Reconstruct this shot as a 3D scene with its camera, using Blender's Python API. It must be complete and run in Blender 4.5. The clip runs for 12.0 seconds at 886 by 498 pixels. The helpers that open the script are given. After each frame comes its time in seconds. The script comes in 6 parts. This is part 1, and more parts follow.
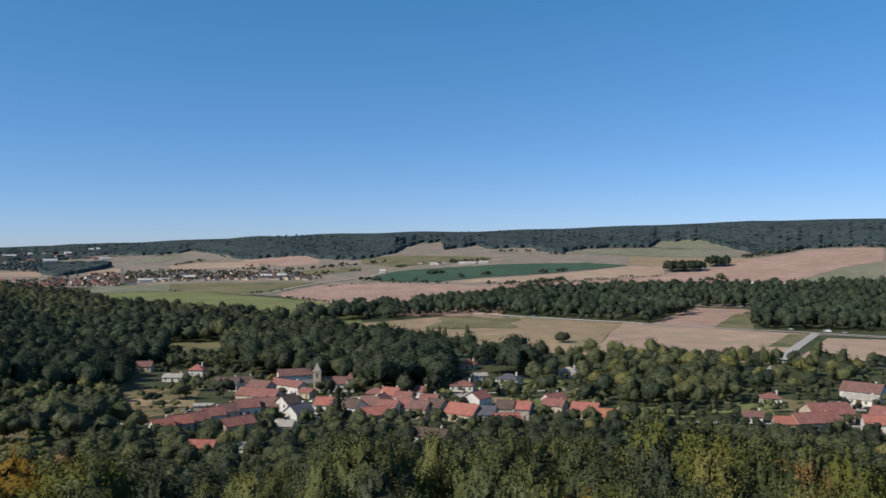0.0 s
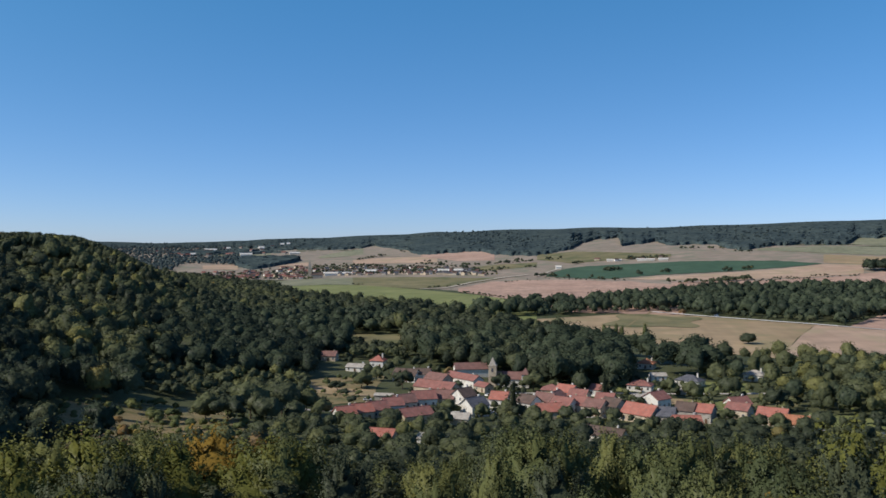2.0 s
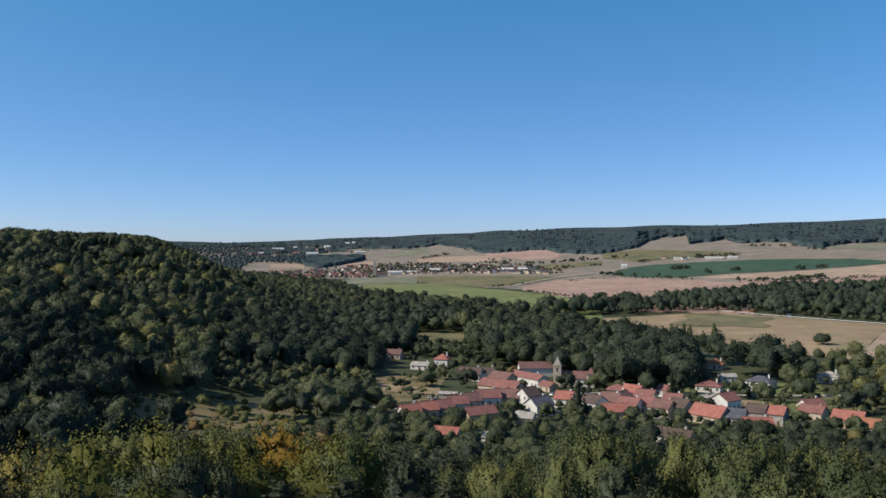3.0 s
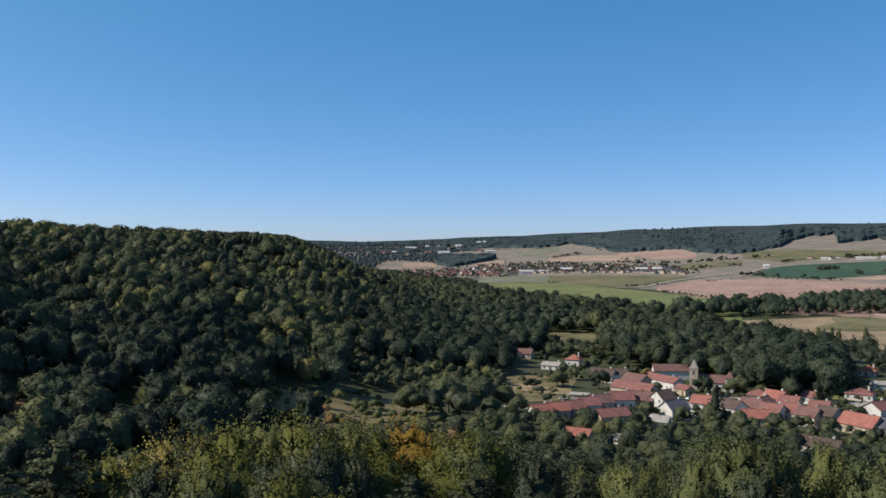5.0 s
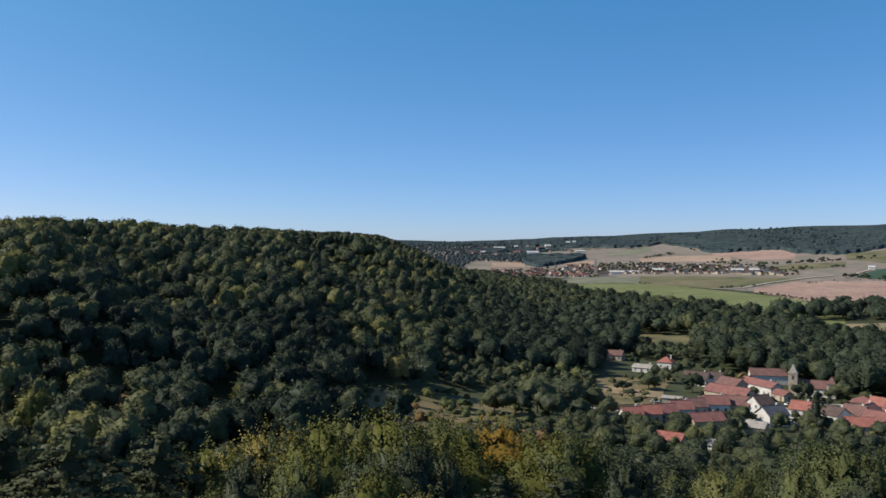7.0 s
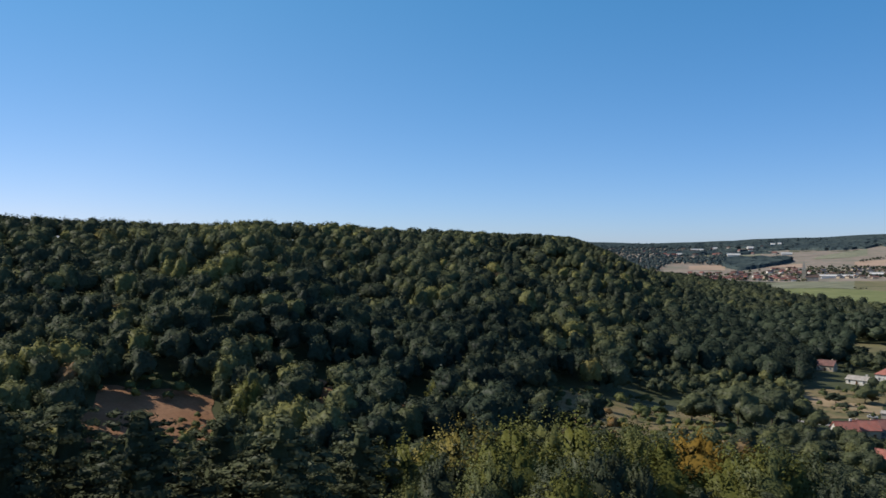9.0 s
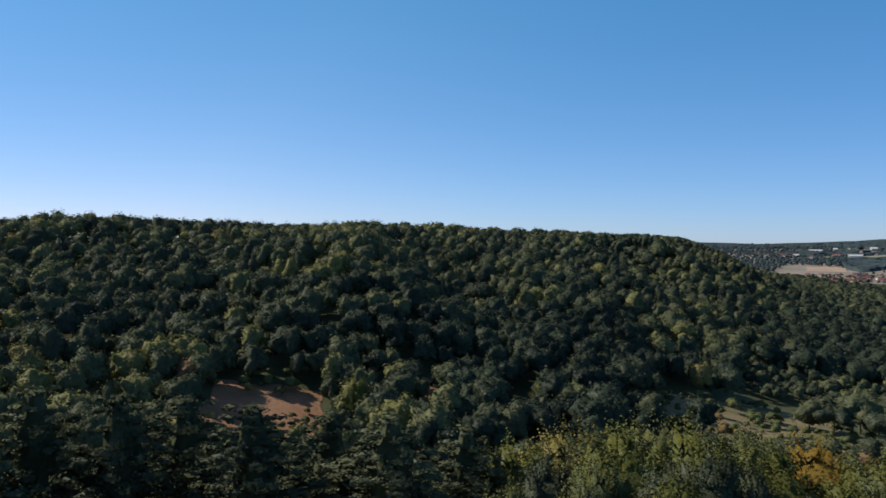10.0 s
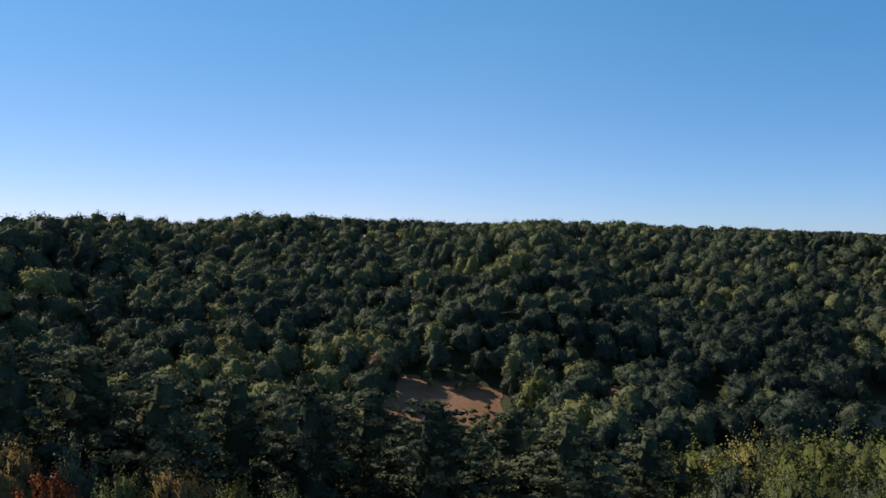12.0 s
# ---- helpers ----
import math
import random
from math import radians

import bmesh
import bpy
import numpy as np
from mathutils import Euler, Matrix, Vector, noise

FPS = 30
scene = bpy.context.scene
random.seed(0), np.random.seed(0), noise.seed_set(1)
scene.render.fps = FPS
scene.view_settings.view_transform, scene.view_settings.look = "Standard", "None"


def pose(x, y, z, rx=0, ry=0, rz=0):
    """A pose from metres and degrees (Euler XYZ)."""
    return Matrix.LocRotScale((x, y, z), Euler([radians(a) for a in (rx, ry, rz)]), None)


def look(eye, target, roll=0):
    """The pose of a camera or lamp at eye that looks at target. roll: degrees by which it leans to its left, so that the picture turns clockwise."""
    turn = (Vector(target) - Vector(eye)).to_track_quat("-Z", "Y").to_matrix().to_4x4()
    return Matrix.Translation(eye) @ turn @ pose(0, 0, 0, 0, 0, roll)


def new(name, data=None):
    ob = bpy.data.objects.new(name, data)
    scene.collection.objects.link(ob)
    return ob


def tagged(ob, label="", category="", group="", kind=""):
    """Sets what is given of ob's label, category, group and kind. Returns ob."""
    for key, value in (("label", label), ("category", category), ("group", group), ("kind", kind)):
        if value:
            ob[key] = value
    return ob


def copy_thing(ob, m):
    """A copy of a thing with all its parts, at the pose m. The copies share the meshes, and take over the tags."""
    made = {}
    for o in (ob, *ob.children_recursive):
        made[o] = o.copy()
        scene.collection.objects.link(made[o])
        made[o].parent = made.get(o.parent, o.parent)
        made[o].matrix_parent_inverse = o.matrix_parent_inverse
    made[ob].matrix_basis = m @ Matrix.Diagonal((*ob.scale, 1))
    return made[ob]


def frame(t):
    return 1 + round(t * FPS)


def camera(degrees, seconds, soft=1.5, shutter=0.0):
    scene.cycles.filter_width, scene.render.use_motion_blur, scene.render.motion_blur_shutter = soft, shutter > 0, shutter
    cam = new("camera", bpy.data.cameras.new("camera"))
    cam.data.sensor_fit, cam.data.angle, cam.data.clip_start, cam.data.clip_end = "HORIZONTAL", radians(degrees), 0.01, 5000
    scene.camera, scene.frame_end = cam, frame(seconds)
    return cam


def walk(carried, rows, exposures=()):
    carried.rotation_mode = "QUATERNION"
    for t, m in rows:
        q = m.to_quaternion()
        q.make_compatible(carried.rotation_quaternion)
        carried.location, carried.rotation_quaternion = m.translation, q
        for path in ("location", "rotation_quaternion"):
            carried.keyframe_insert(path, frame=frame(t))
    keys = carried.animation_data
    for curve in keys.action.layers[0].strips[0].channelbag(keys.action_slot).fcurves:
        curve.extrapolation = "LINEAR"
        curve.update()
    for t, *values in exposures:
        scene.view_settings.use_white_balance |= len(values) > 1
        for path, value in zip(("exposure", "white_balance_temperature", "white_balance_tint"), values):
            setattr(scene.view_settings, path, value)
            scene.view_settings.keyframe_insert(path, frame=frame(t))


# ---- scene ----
# ---- camera: it turns where it stands, on a wooded hill 80 m above the valley floor ----
EYE_Z = 80.0
cam = camera(54.4, 12.0, soft=1.55, shutter=0.25)
# seconds, turn to the left, pitch, roll
PATH = [
    (0, 0.00, -0.01, 0.13), (0.5, 3.75, -0.09, 0.07), (1, 7.56, -0.15, 0.03), (1.5, 9.27, -0.21, 0.08), (2,
    11.63, -0.28, -0.11), (2.5, 14.35, -0.32, -0.09), (2.7, 15.09, -0.34, -0.01), (4.3, 19.86, -0.40, 0.05),
    (4.5, 21.21, -0.39, 0.07), (5, 24.56, -0.42, 0.05), (5.5, 25.57, -0.42, 0.13), (6, 25.61, -0.42, 0.14),
    (6.5, 27.62, -0.41, 0.16), (6.7, 28.81, -0.43, 0.08), (8.3, 37.61, -0.28, -0.05), (8.5, 39.10, -0.30,
    -0.01), (9, 43.13, -0.30, -0.02), (9.5, 46.12, -0.29, -0.03), (10, 50.08, -0.30, -0.09), (10.5, 53.56,
    -0.33, -0.04), (11, 57.31, -0.34, -0.07), (11.5, 60.57, -0.34, -0.07), (12, 62.00, -0.40, -0.04)]
# the lens opens a little as the dark wood fills the view
EXPOSURES = [(0, 0.0), (2, 0.07), (5, 0.12), (12, 0.12)]
walk(cam, [(t, pose(0.12, -0.1, EYE_Z, 90 + p, r, y)) for t, y, p, r in PATH], exposures=EXPOSURES)

# ---- light: clear late-summer sky, sun high on the left ----
SUN_AZ, SUN_EL = 118.0, 39.0
world = bpy.data.worlds.new("sky")
scene.world = world
world.use_nodes = True
wn = world.node_tree.nodes
sky = wn.new("ShaderNodeTexSky")
sky.sky_type = "NISHITA"
sky.sun_disc = False
sky.sun_elevation = radians(SUN_EL)
sky.sun_rotation = radians(-SUN_AZ)
sky.altitude = 300
sky.air_density = 0.55
sky.dust_density = 0.22
sky.ozone_density = 1.2
# clear deep-blue air above, whiter haze towards the horizon
way = wn.new("ShaderNodeTexCoord")
split = wn.new("ShaderNodeSeparateXYZ")
world.node_tree.links.new(way.outputs["Generated"], split.inputs[0])
haze = wn.new("ShaderNodeValToRGB")
haze.color_ramp.elements[0].position, haze.color_ramp.elements[0].color = 0.0, (0.50, 0.545, 0.70, 1)
haze.color_ramp.elements[1].position, haze.color_ramp.elements[1].color = 0.30, (0.395, 0.915, 1.09, 1)
top = haze.color_ramp.elements.new(1.0)
top.color = (0.84, 0.88, 0.95, 1)
world.node_tree.links.new(split.outputs["Z"], haze.inputs[0])
clear_air = wn.new("ShaderNodeMix")
clear_air.data_type, clear_air.blend_type = "RGBA", "MULTIPLY"
clear_air.inputs[0].default_value = 1.0
world.node_tree.links.new(haze.outputs[0], clear_air.inputs[7])
wn["Background"].inputs["Strength"].default_value = 0.15
world.node_tree.links.new(sky.outputs["Color"], clear_air.inputs[6])
# paler air on the sun's side
facing = wn.new("ShaderNodeVectorMath")
facing.operation = "DOT_PRODUCT"
sun_dir = Vector((-math.sin(radians(SUN_AZ)) * math.cos(radians(SUN_EL)),
                  math.cos(radians(SUN_AZ)) * math.cos(radians(SUN_EL)), math.sin(radians(SUN_EL))))
facing.inputs[1].default_value = sun_dir
world.node_tree.links.new(way.outputs["Generated"], facing.inputs[0])
spread = wn.new("ShaderNodeMapRange")
spread.inputs["From Min"].default_value = -1.0
world.node_tree.links.new(facing.outputs["Value"], spread.inputs["Value"])
glare = wn.new("ShaderNodeValToRGB")
for place, tone in ((0.36, (0.99, 0.98, 0.99)), (0.52, (1.01, 1.02, 1.03)), (0.64, (1.07, 1.03, 1.0)), (0.76, (1.25, 1.04, 0.96)), (0.9, (1.12, 0.92, 0.87))):
    stop = glare.color_ramp.elements[0] if place == 0.36 else glare.color_ramp.elements.new(place)
    stop.position, stop.color = place, (*tone, 1)
glare.color_ramp.elements.remove(glare.color_ramp.elements[-1])
world.node_tree.links.new(spread.outputs["Result"], glare.inputs[0])
sunward = wn.new("ShaderNodeMix")
sunward.data_type, sunward.blend_type = "RGBA", "MULTIPLY"
sunward.inputs[0].default_value = 1.0
world.node_tree.links.new(clear_air.outputs[2], sunward.inputs[6])
world.node_tree.links.new(glare.outputs[0], sunward.inputs[7])
world.node_tree.links.new(sunward.outputs[2], wn["Background"].inputs["Color"])
sun = bpy.data.lights.new("sun", "SUN")
sun.energy, sun.angle, sun.color = 3.8, radians(0.53), (1.0, 0.93, 0.83)
sun_ob = new("sun", sun)
sun_ob.matrix_world = look(sun_dir * 300 + Vector((0, 0, 80)), (0, 0, 80))
scene.view_settings.exposure = 0.0


# ---- materials ----
def base_material(name, rough=0.85):
    m = bpy.data.materials.new(name)
    m.use_nodes = True
    nt = m.node_tree
    b = nt.nodes["Principled BSDF"]
    b.inputs["Roughness"].default_value = rough
    b.inputs["Specular IOR Level"].default_value = 0.25
    return m, nt, b


def ramp(nt, fac, stops):
    r = nt.nodes.new("ShaderNodeValToRGB")
    while len(r.color_ramp.elements) < len(stops):
        r.color_ramp.elements.new(0.5)
    for e, (p, c) in zip(r.color_ramp.elements, stops):
        e.position, e.color = p, (*c, 1)
    nt.links.new(fac, r.inputs[0])
    return r.outputs[0]


def noise_tex(nt, scale, detail=4, coord="Object", stretch=None):
    tc = nt.nodes.new("ShaderNodeTexCoord")
    src = tc.outputs[coord]
    if stretch:
        mp = nt.nodes.new("ShaderNodeMapping")
        mp.inputs["Scale"].default_value = stretch[:3]
        if len(stretch) > 3:
            mp.inputs["Rotation"].default_value = (0, 0, radians(stretch[3]))
        nt.links.new(src, mp.inputs[0])
        src = mp.outputs[0]
    n = nt.nodes.new("ShaderNodeTexNoise")
    n.inputs["Scale"].default_value, n.inputs["Detail"].default_value = scale, detail
    nt.links.new(src, n.inputs["Vector"])
    return n.outputs["Fac"]


def mixed(nt, fac, a, b, mode="MIX"):
    x = nt.nodes.new("ShaderNodeMix")
    x.data_type, x.blend_type = "RGBA", mode
    for s, v in ((x.inputs[0], fac), (x.inputs[6], a), (x.inputs[7], b)):
        if hasattr(v, "is_linked"):
            nt.links.new(v, s)
        else:
            s.default_value = v if isinstance(v, (int, float)) else (*v, 1)
    return x.outputs[2]


def bump(nt, b, height, strength, dist):
    n = nt.nodes.new("ShaderNodeBump")
    n.inputs["Strength"].default_value, n.inputs["Distance"].default_value = strength, dist
    nt.links.new(height, n.inputs["Height"])
    nt.links.new(n.outputs[0], b.inputs["Normal"])


def grainy(name, c1, c2, scale, fine, rough=0.9, stains=None, amount=0.5, stretch=None, bumps=0.0):
    """Two-scale colour: large drift between c1 and c2, fine grain on top."""
    m, nt, b = base_material(name, rough)
    big = ramp(nt, noise_tex(nt, scale, 5, stretch=stretch), [(0.35, c1), (0.65, c2)])
    f = noise_tex(nt, fine, 3)
    g = ramp(nt, f, [(0.3, (0.72, 0.72, 0.72)), (0.7, (1.2, 1.2, 1.2))])
    col = mixed(nt, amount, big, g, "MULTIPLY")
    if stains:
        s = ramp(nt, noise_tex(nt, scale * 2.7, 6), [(0.52, (0, 0, 0)), (0.68, (1, 1, 1))])
        col = mixed(nt, s, col, stains)
    nt.links.new(col, b.inputs["Base Color"])
    if bumps:
        bump(nt, b, f, 0.5, bumps)
    return m


def field_material(name, c1, c2, row_dir, row_gap=6.0, strength=0.25, stains=None):
    """Farmed ground: soft drift, tractor rows along one way, fine grain."""
    m, nt, b = base_material(name, 0.95)
    big = ramp(nt, noise_tex(nt, 0.008, 5), [(0.3, c1), (0.7, c2)])
    rows = noise_tex(nt, 1.0, 2, stretch=(1 / row_gap, 0.003, 1, row_dir))
    rows = ramp(nt, rows, [(0.35, (0.75, 0.75, 0.75)), (0.65, (1.15, 1.15, 1.15))])
    col = mixed(nt, strength, big, rows, "MULTIPLY")
    patch = ramp(nt, noise_tex(nt, 0.035, 6), [(0.3, (0.70, 0.72, 0.70)), (0.7, (1.2, 1.17, 1.14))])
    col = mixed(nt, 0.6, col, patch, "MULTIPLY")
    if stains:
        s = ramp(nt, noise_tex(nt, 0.02, 6), [(0.5, (0, 0, 0)), (0.64, (1, 1, 1))])
        col = mixed(nt, s, col, stains)
    nt.links.new(col, b.inputs["Base Color"])
    return m


def leaf_material(name, stops, translucent=0.12, mottled=0.25, grain=1.3, depth=0.75, relief=0.9, own=0.0):
    """Foliage: hue by the tree's own tint, mottled leaf by leaf, shaded gaps painted by noise, light shining through.
    """
    m = bpy.data.materials.new(name)
    m.use_nodes = True
    nt = m.node_tree
    nt.nodes.remove(nt.nodes["Principled BSDF"])
    at = nt.nodes.new("ShaderNodeAttribute")
    at.attribute_name = "tint"
    info = nt.nodes.new("ShaderNodeObjectInfo")
    add = nt.nodes.new("ShaderNodeMath")
    add.operation = "ADD"
    nt.links.new(at.outputs["Fac"], add.inputs[0])
    mul = nt.nodes.new("ShaderNodeMath")
    mul.operation = "MULTIPLY"
    mul.inputs[1].default_value = own
    nt.links.new(info.outputs["Random"], mul.inputs[0])
    nt.links.new(mul.outputs[0], add.inputs[1])
    col = ramp(nt, add.outputs[0], stops)
    geo = nt.nodes.new("ShaderNodeNewGeometry")
    g = ramp(nt, geo.outputs["Random Per Island"], [(0.0, (0.6, 0.62, 0.6)), (1.0, (1.35, 1.3, 1.2))])
    col = mixed(nt, mottled * 2, col, g, "MULTIPLY")
    pos = geo.outputs["Position"]
    # shade between leaf clumps painted: noise darkens the same hollows the bump sinks
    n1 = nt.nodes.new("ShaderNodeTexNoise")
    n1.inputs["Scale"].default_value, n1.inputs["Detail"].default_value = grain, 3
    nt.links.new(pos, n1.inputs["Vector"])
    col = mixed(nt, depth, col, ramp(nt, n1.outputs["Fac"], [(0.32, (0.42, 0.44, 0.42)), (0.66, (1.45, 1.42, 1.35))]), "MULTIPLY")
    bp = nt.nodes.new("ShaderNodeBump")
    bp.inputs["Strength"].default_value, bp.inputs["Distance"].default_value = relief, 0.7 / grain
    nt.links.new(n1.outputs["Fac"], bp.inputs["Height"])
    d = nt.nodes.new("ShaderNodeBsdfDiffuse")
    nt.links.new(bp.outputs[0], d.inputs["Normal"])
    tr = nt.nodes.new("ShaderNodeBsdfTranslucent")
    gl = nt.nodes.new("ShaderNodeBsdfGlossy")
    gl.inputs["Roughness"].default_value = 0.45
    gl.inputs["Color"].default_value = (0.5, 0.5, 0.5, 1)
    mx = nt.nodes.new("ShaderNodeMixShader")
    mx.inputs[0].default_value = translucent
    mg = nt.nodes.new("ShaderNodeMixShader")
    mg.inputs[0].default_value = 0.012
    nt.links.new(col, d.inputs[0])
    nt.links.new(col, tr.inputs[0])
    nt.links.new(d.outputs[0], mx.inputs[1])
    nt.links.new(tr.outputs[0], mx.inputs[2])
    nt.links.new(mx.outputs[0], mg.inputs[1])
    nt.links.new(gl.outputs[0], mg.inputs[2])
    nt.links.new(mg.outputs[0], nt.nodes["Material Output"].inputs[0])
    return m


GREENS = [(0.0, (0.045, 0.057, 0.039)), (0.3, (0.073, 0.086, 0.051)), (0.6, (0.110, 0.122, 0.062)),
          (0.85, (0.168, 0.172, 0.074)), (0.93, (0.21, 0.20, 0.07)), (1.0, (0.20, 0.13, 0.07))]
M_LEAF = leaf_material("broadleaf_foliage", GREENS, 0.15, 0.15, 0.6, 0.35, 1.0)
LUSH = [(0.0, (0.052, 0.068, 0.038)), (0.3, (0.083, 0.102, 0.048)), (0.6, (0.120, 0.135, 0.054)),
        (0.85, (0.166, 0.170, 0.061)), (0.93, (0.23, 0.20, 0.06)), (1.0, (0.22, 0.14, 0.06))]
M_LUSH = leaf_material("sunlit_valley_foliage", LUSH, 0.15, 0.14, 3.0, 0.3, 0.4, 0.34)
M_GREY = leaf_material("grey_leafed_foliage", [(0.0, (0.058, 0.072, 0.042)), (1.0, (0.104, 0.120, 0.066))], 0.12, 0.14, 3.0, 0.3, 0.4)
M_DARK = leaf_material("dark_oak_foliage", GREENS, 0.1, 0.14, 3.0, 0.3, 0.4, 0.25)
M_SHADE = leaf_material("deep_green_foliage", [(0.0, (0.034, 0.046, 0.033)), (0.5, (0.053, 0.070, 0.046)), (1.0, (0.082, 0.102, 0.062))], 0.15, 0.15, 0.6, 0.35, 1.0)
# blue of the hazy distance put into the leaf colour
M_HAZELEAF = leaf_material("haze_tinted_foliage", [(0.0, (0.050, 0.072, 0.080)), (0.5, (0.064, 0.088, 0.091)), (1.0, (0.086, 0.110, 0.104))], 0.1, 0.0, 0.07, 0.55, 0.45)
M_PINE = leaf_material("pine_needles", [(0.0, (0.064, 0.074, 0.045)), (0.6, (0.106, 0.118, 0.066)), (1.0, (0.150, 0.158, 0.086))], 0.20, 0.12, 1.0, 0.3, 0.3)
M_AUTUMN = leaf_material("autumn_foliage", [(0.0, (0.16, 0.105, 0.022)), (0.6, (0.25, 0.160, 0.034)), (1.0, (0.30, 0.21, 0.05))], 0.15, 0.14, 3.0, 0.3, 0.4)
M_RUST = leaf_material("rust_red_foliage", [(0.0, (0.2, 0.05, 0.02)), (1.0, (0.3, 0.1, 0.04))])
M_YELLOW = leaf_material("yellow_green_foliage", [(0.0, (0.094, 0.106, 0.030)), (1.0, (0.152, 0.152, 0.041))], 0.15, 0.14, 3.0, 0.3, 0.4)
M_SILVER = leaf_material("grey_green_foliage", [(0.0, (0.08, 0.1, 0.06)), (1.0, (0.16, 0.18, 0.11))])
M_BARK = grainy("bark", (0.06, 0.045, 0.032), (0.12, 0.095, 0.07), 1.2, 9, stretch=(1, 1, 0.2), bumps=0.03)
M_GROUND = grainy("grass_and_litter", (0.055, 0.066, 0.026), (0.092, 0.098, 0.044), 0.012, 0.35, stains=(0.045, 0.055, 0.02))
M_DRY = field_material("dry_pasture", (0.31, 0.225, 0.13), (0.42, 0.305, 0.185), 20, 9, 0.25, stains=(0.28, 0.23, 0.12))
# dry pasture greyed for the far slope: haze mixed into its colour
M_HAZEDRY = field_material("hazed_dry_slope", (0.26, 0.212, 0.165), (0.335, 0.27, 0.212), 20, 12, 0.25, stains=(0.21, 0.20, 0.14))
M_STUBBLE = field_material("stubble", (0.41, 0.282, 0.200), (0.51, 0.362, 0.262), 62, 7, 0.25, stains=(0.38, 0.295, 0.185))
M_PLOUGH = field_material("ploughed_soil", (0.39, 0.250, 0.188), (0.48, 0.322, 0.246), 40, 6, 0.35)
M_MEADOW = field_material("green_meadow", (0.17, 0.195, 0.065), (0.235, 0.245, 0.095), 70, 8, 0.25)
M_CROP = field_material("dark_green_crop", (0.046, 0.092, 0.052), (0.068, 0.122, 0.072), 75, 8, 0.35)
M_PALEGREEN = field_material("pale_green_field", (0.20, 0.205, 0.125), (0.27, 0.262, 0.172), 30, 10, 0.6)
M_OLIVE = field_material("olive_pasture", (0.165, 0.15, 0.07), (0.24, 0.205, 0.105), 30, 10, 0.2, stains=(0.11, 0.12, 0.05))
M_GLADE = grainy("dry_hillside_grass", (0.19, 0.16, 0.075), (0.27, 0.20, 0.10), 0.05, 0.8, stains=(0.10, 0.115, 0.045), bumps=0.15)
M_EARTH = grainy("bare_red_earth", (0.27, 0.135, 0.068), (0.38, 0.21, 0.115), 0.06, 0.9, stains=(0.24, 0.15, 0.075), bumps=0.2)
M_ROAD = grainy("worn_asphalt", (0.40, 0.37, 0.33), (0.50, 0.465, 0.415), 0.05, 1.5)
M_TRACK = grainy("pale_gravel", (0.42, 0.36, 0.28), (0.52, 0.46, 0.37), 0.05, 1.2)


# ---- terrain ----
def at(a, r):
    """Plan place at azimuth a (degrees to the left of straight ahead) and distance r."""
    return -math.sin(radians(a)) * r, math.cos(radians(a)) * r


FAR_A = [-60, -27, -23.6, -19.7, -17, -14, -9.5, -5, 0, 4, 8.4, 12, 14, 18.3, 21, 23.2, 24.5, 27, 35, 60]
FAR_START = [1150, 1150, 1173, 1199, 1217, 1237, 1271, 1308, 1350, 1405, 1465, 1550, 1650, 1865, 1986, 2064, 2111, 2200, 2500, 2500]
FAR_MID = [2300, 2300, 2345, 2397, 2433, 2473, 2542, 2617, 2700, 2809, 2929, 3067, 3200, 3487, 3629, 3691, 3729, 3800, 3800, 3800]
FAR_MID_Z = [78, 78, 78, 78, 79, 79, 78, 75, 72, 69, 66, 62, 59, 53, 49, 48, 47, 46, 46, 46]
FAR_TOP = [2950, 3000, 3091, 3195, 3267, 3347, 3483, 3633, 3800, 3982, 4182, 4333, 4400, 4543, 4614, 4646, 4664, 4700, 4700, 4700]
FAR_TOP_Z = [163, 163, 165, 166, 157, 153, 151.5, 154, 146.5, 140, 144, 138, 119.5, 112, 107, 98.5, 85, 82.5, 80, 80]
CREST = [(-420, -320), (-535, 0), (-505, 268), (-515, 515), (-585, 830), (-1130, 1620), (-2900, 4000)]
RIDGE_D = [-900, -60, 0, 60, 150, 240, 275, 300, 350, 420, 520]
RIDGE_Z = [77, 82.6, 81.6, 77.4, 60, 41, 31, 22, 10, 3, 0]
HILL_R = [0, 3, 10, 25, 45, 85, 150, 230, 330, 400, 480]
HILL_Z = [78.3, 77.9, 74.5, 68, 59.5, 46, 32, 19, 7, 2, 0]


def smooth01(x, lo, hi):
    t = np.clip((x - lo) / (hi - lo), 0, 1)
    return t * t * (3 - 2 * t)


def crest_distance(x, y):
    """Distance from the wooded ridge's crest, positive on the valley side."""
    best = np.full(x.shape, 1e9)
    sign = np.ones(x.shape)
    for (x0, y0), (x1, y1) in zip(CREST, CREST[1:]):
        dx, dy = x1 - x0, y1 - y0
        t = np.clip(((x - x0) * dx + (y - y0) * dy) / (dx * dx + dy * dy), 0, 1)
        d = np.hypot(x - x0 - t * dx, y - y0 - t * dy)
        near = d < best
        best = np.where(near, d, best)
        sign = np.where(near, np.where((x - x0) * dy - (y - y0) * dx > 0, 1, -1), sign)
    return best * sign


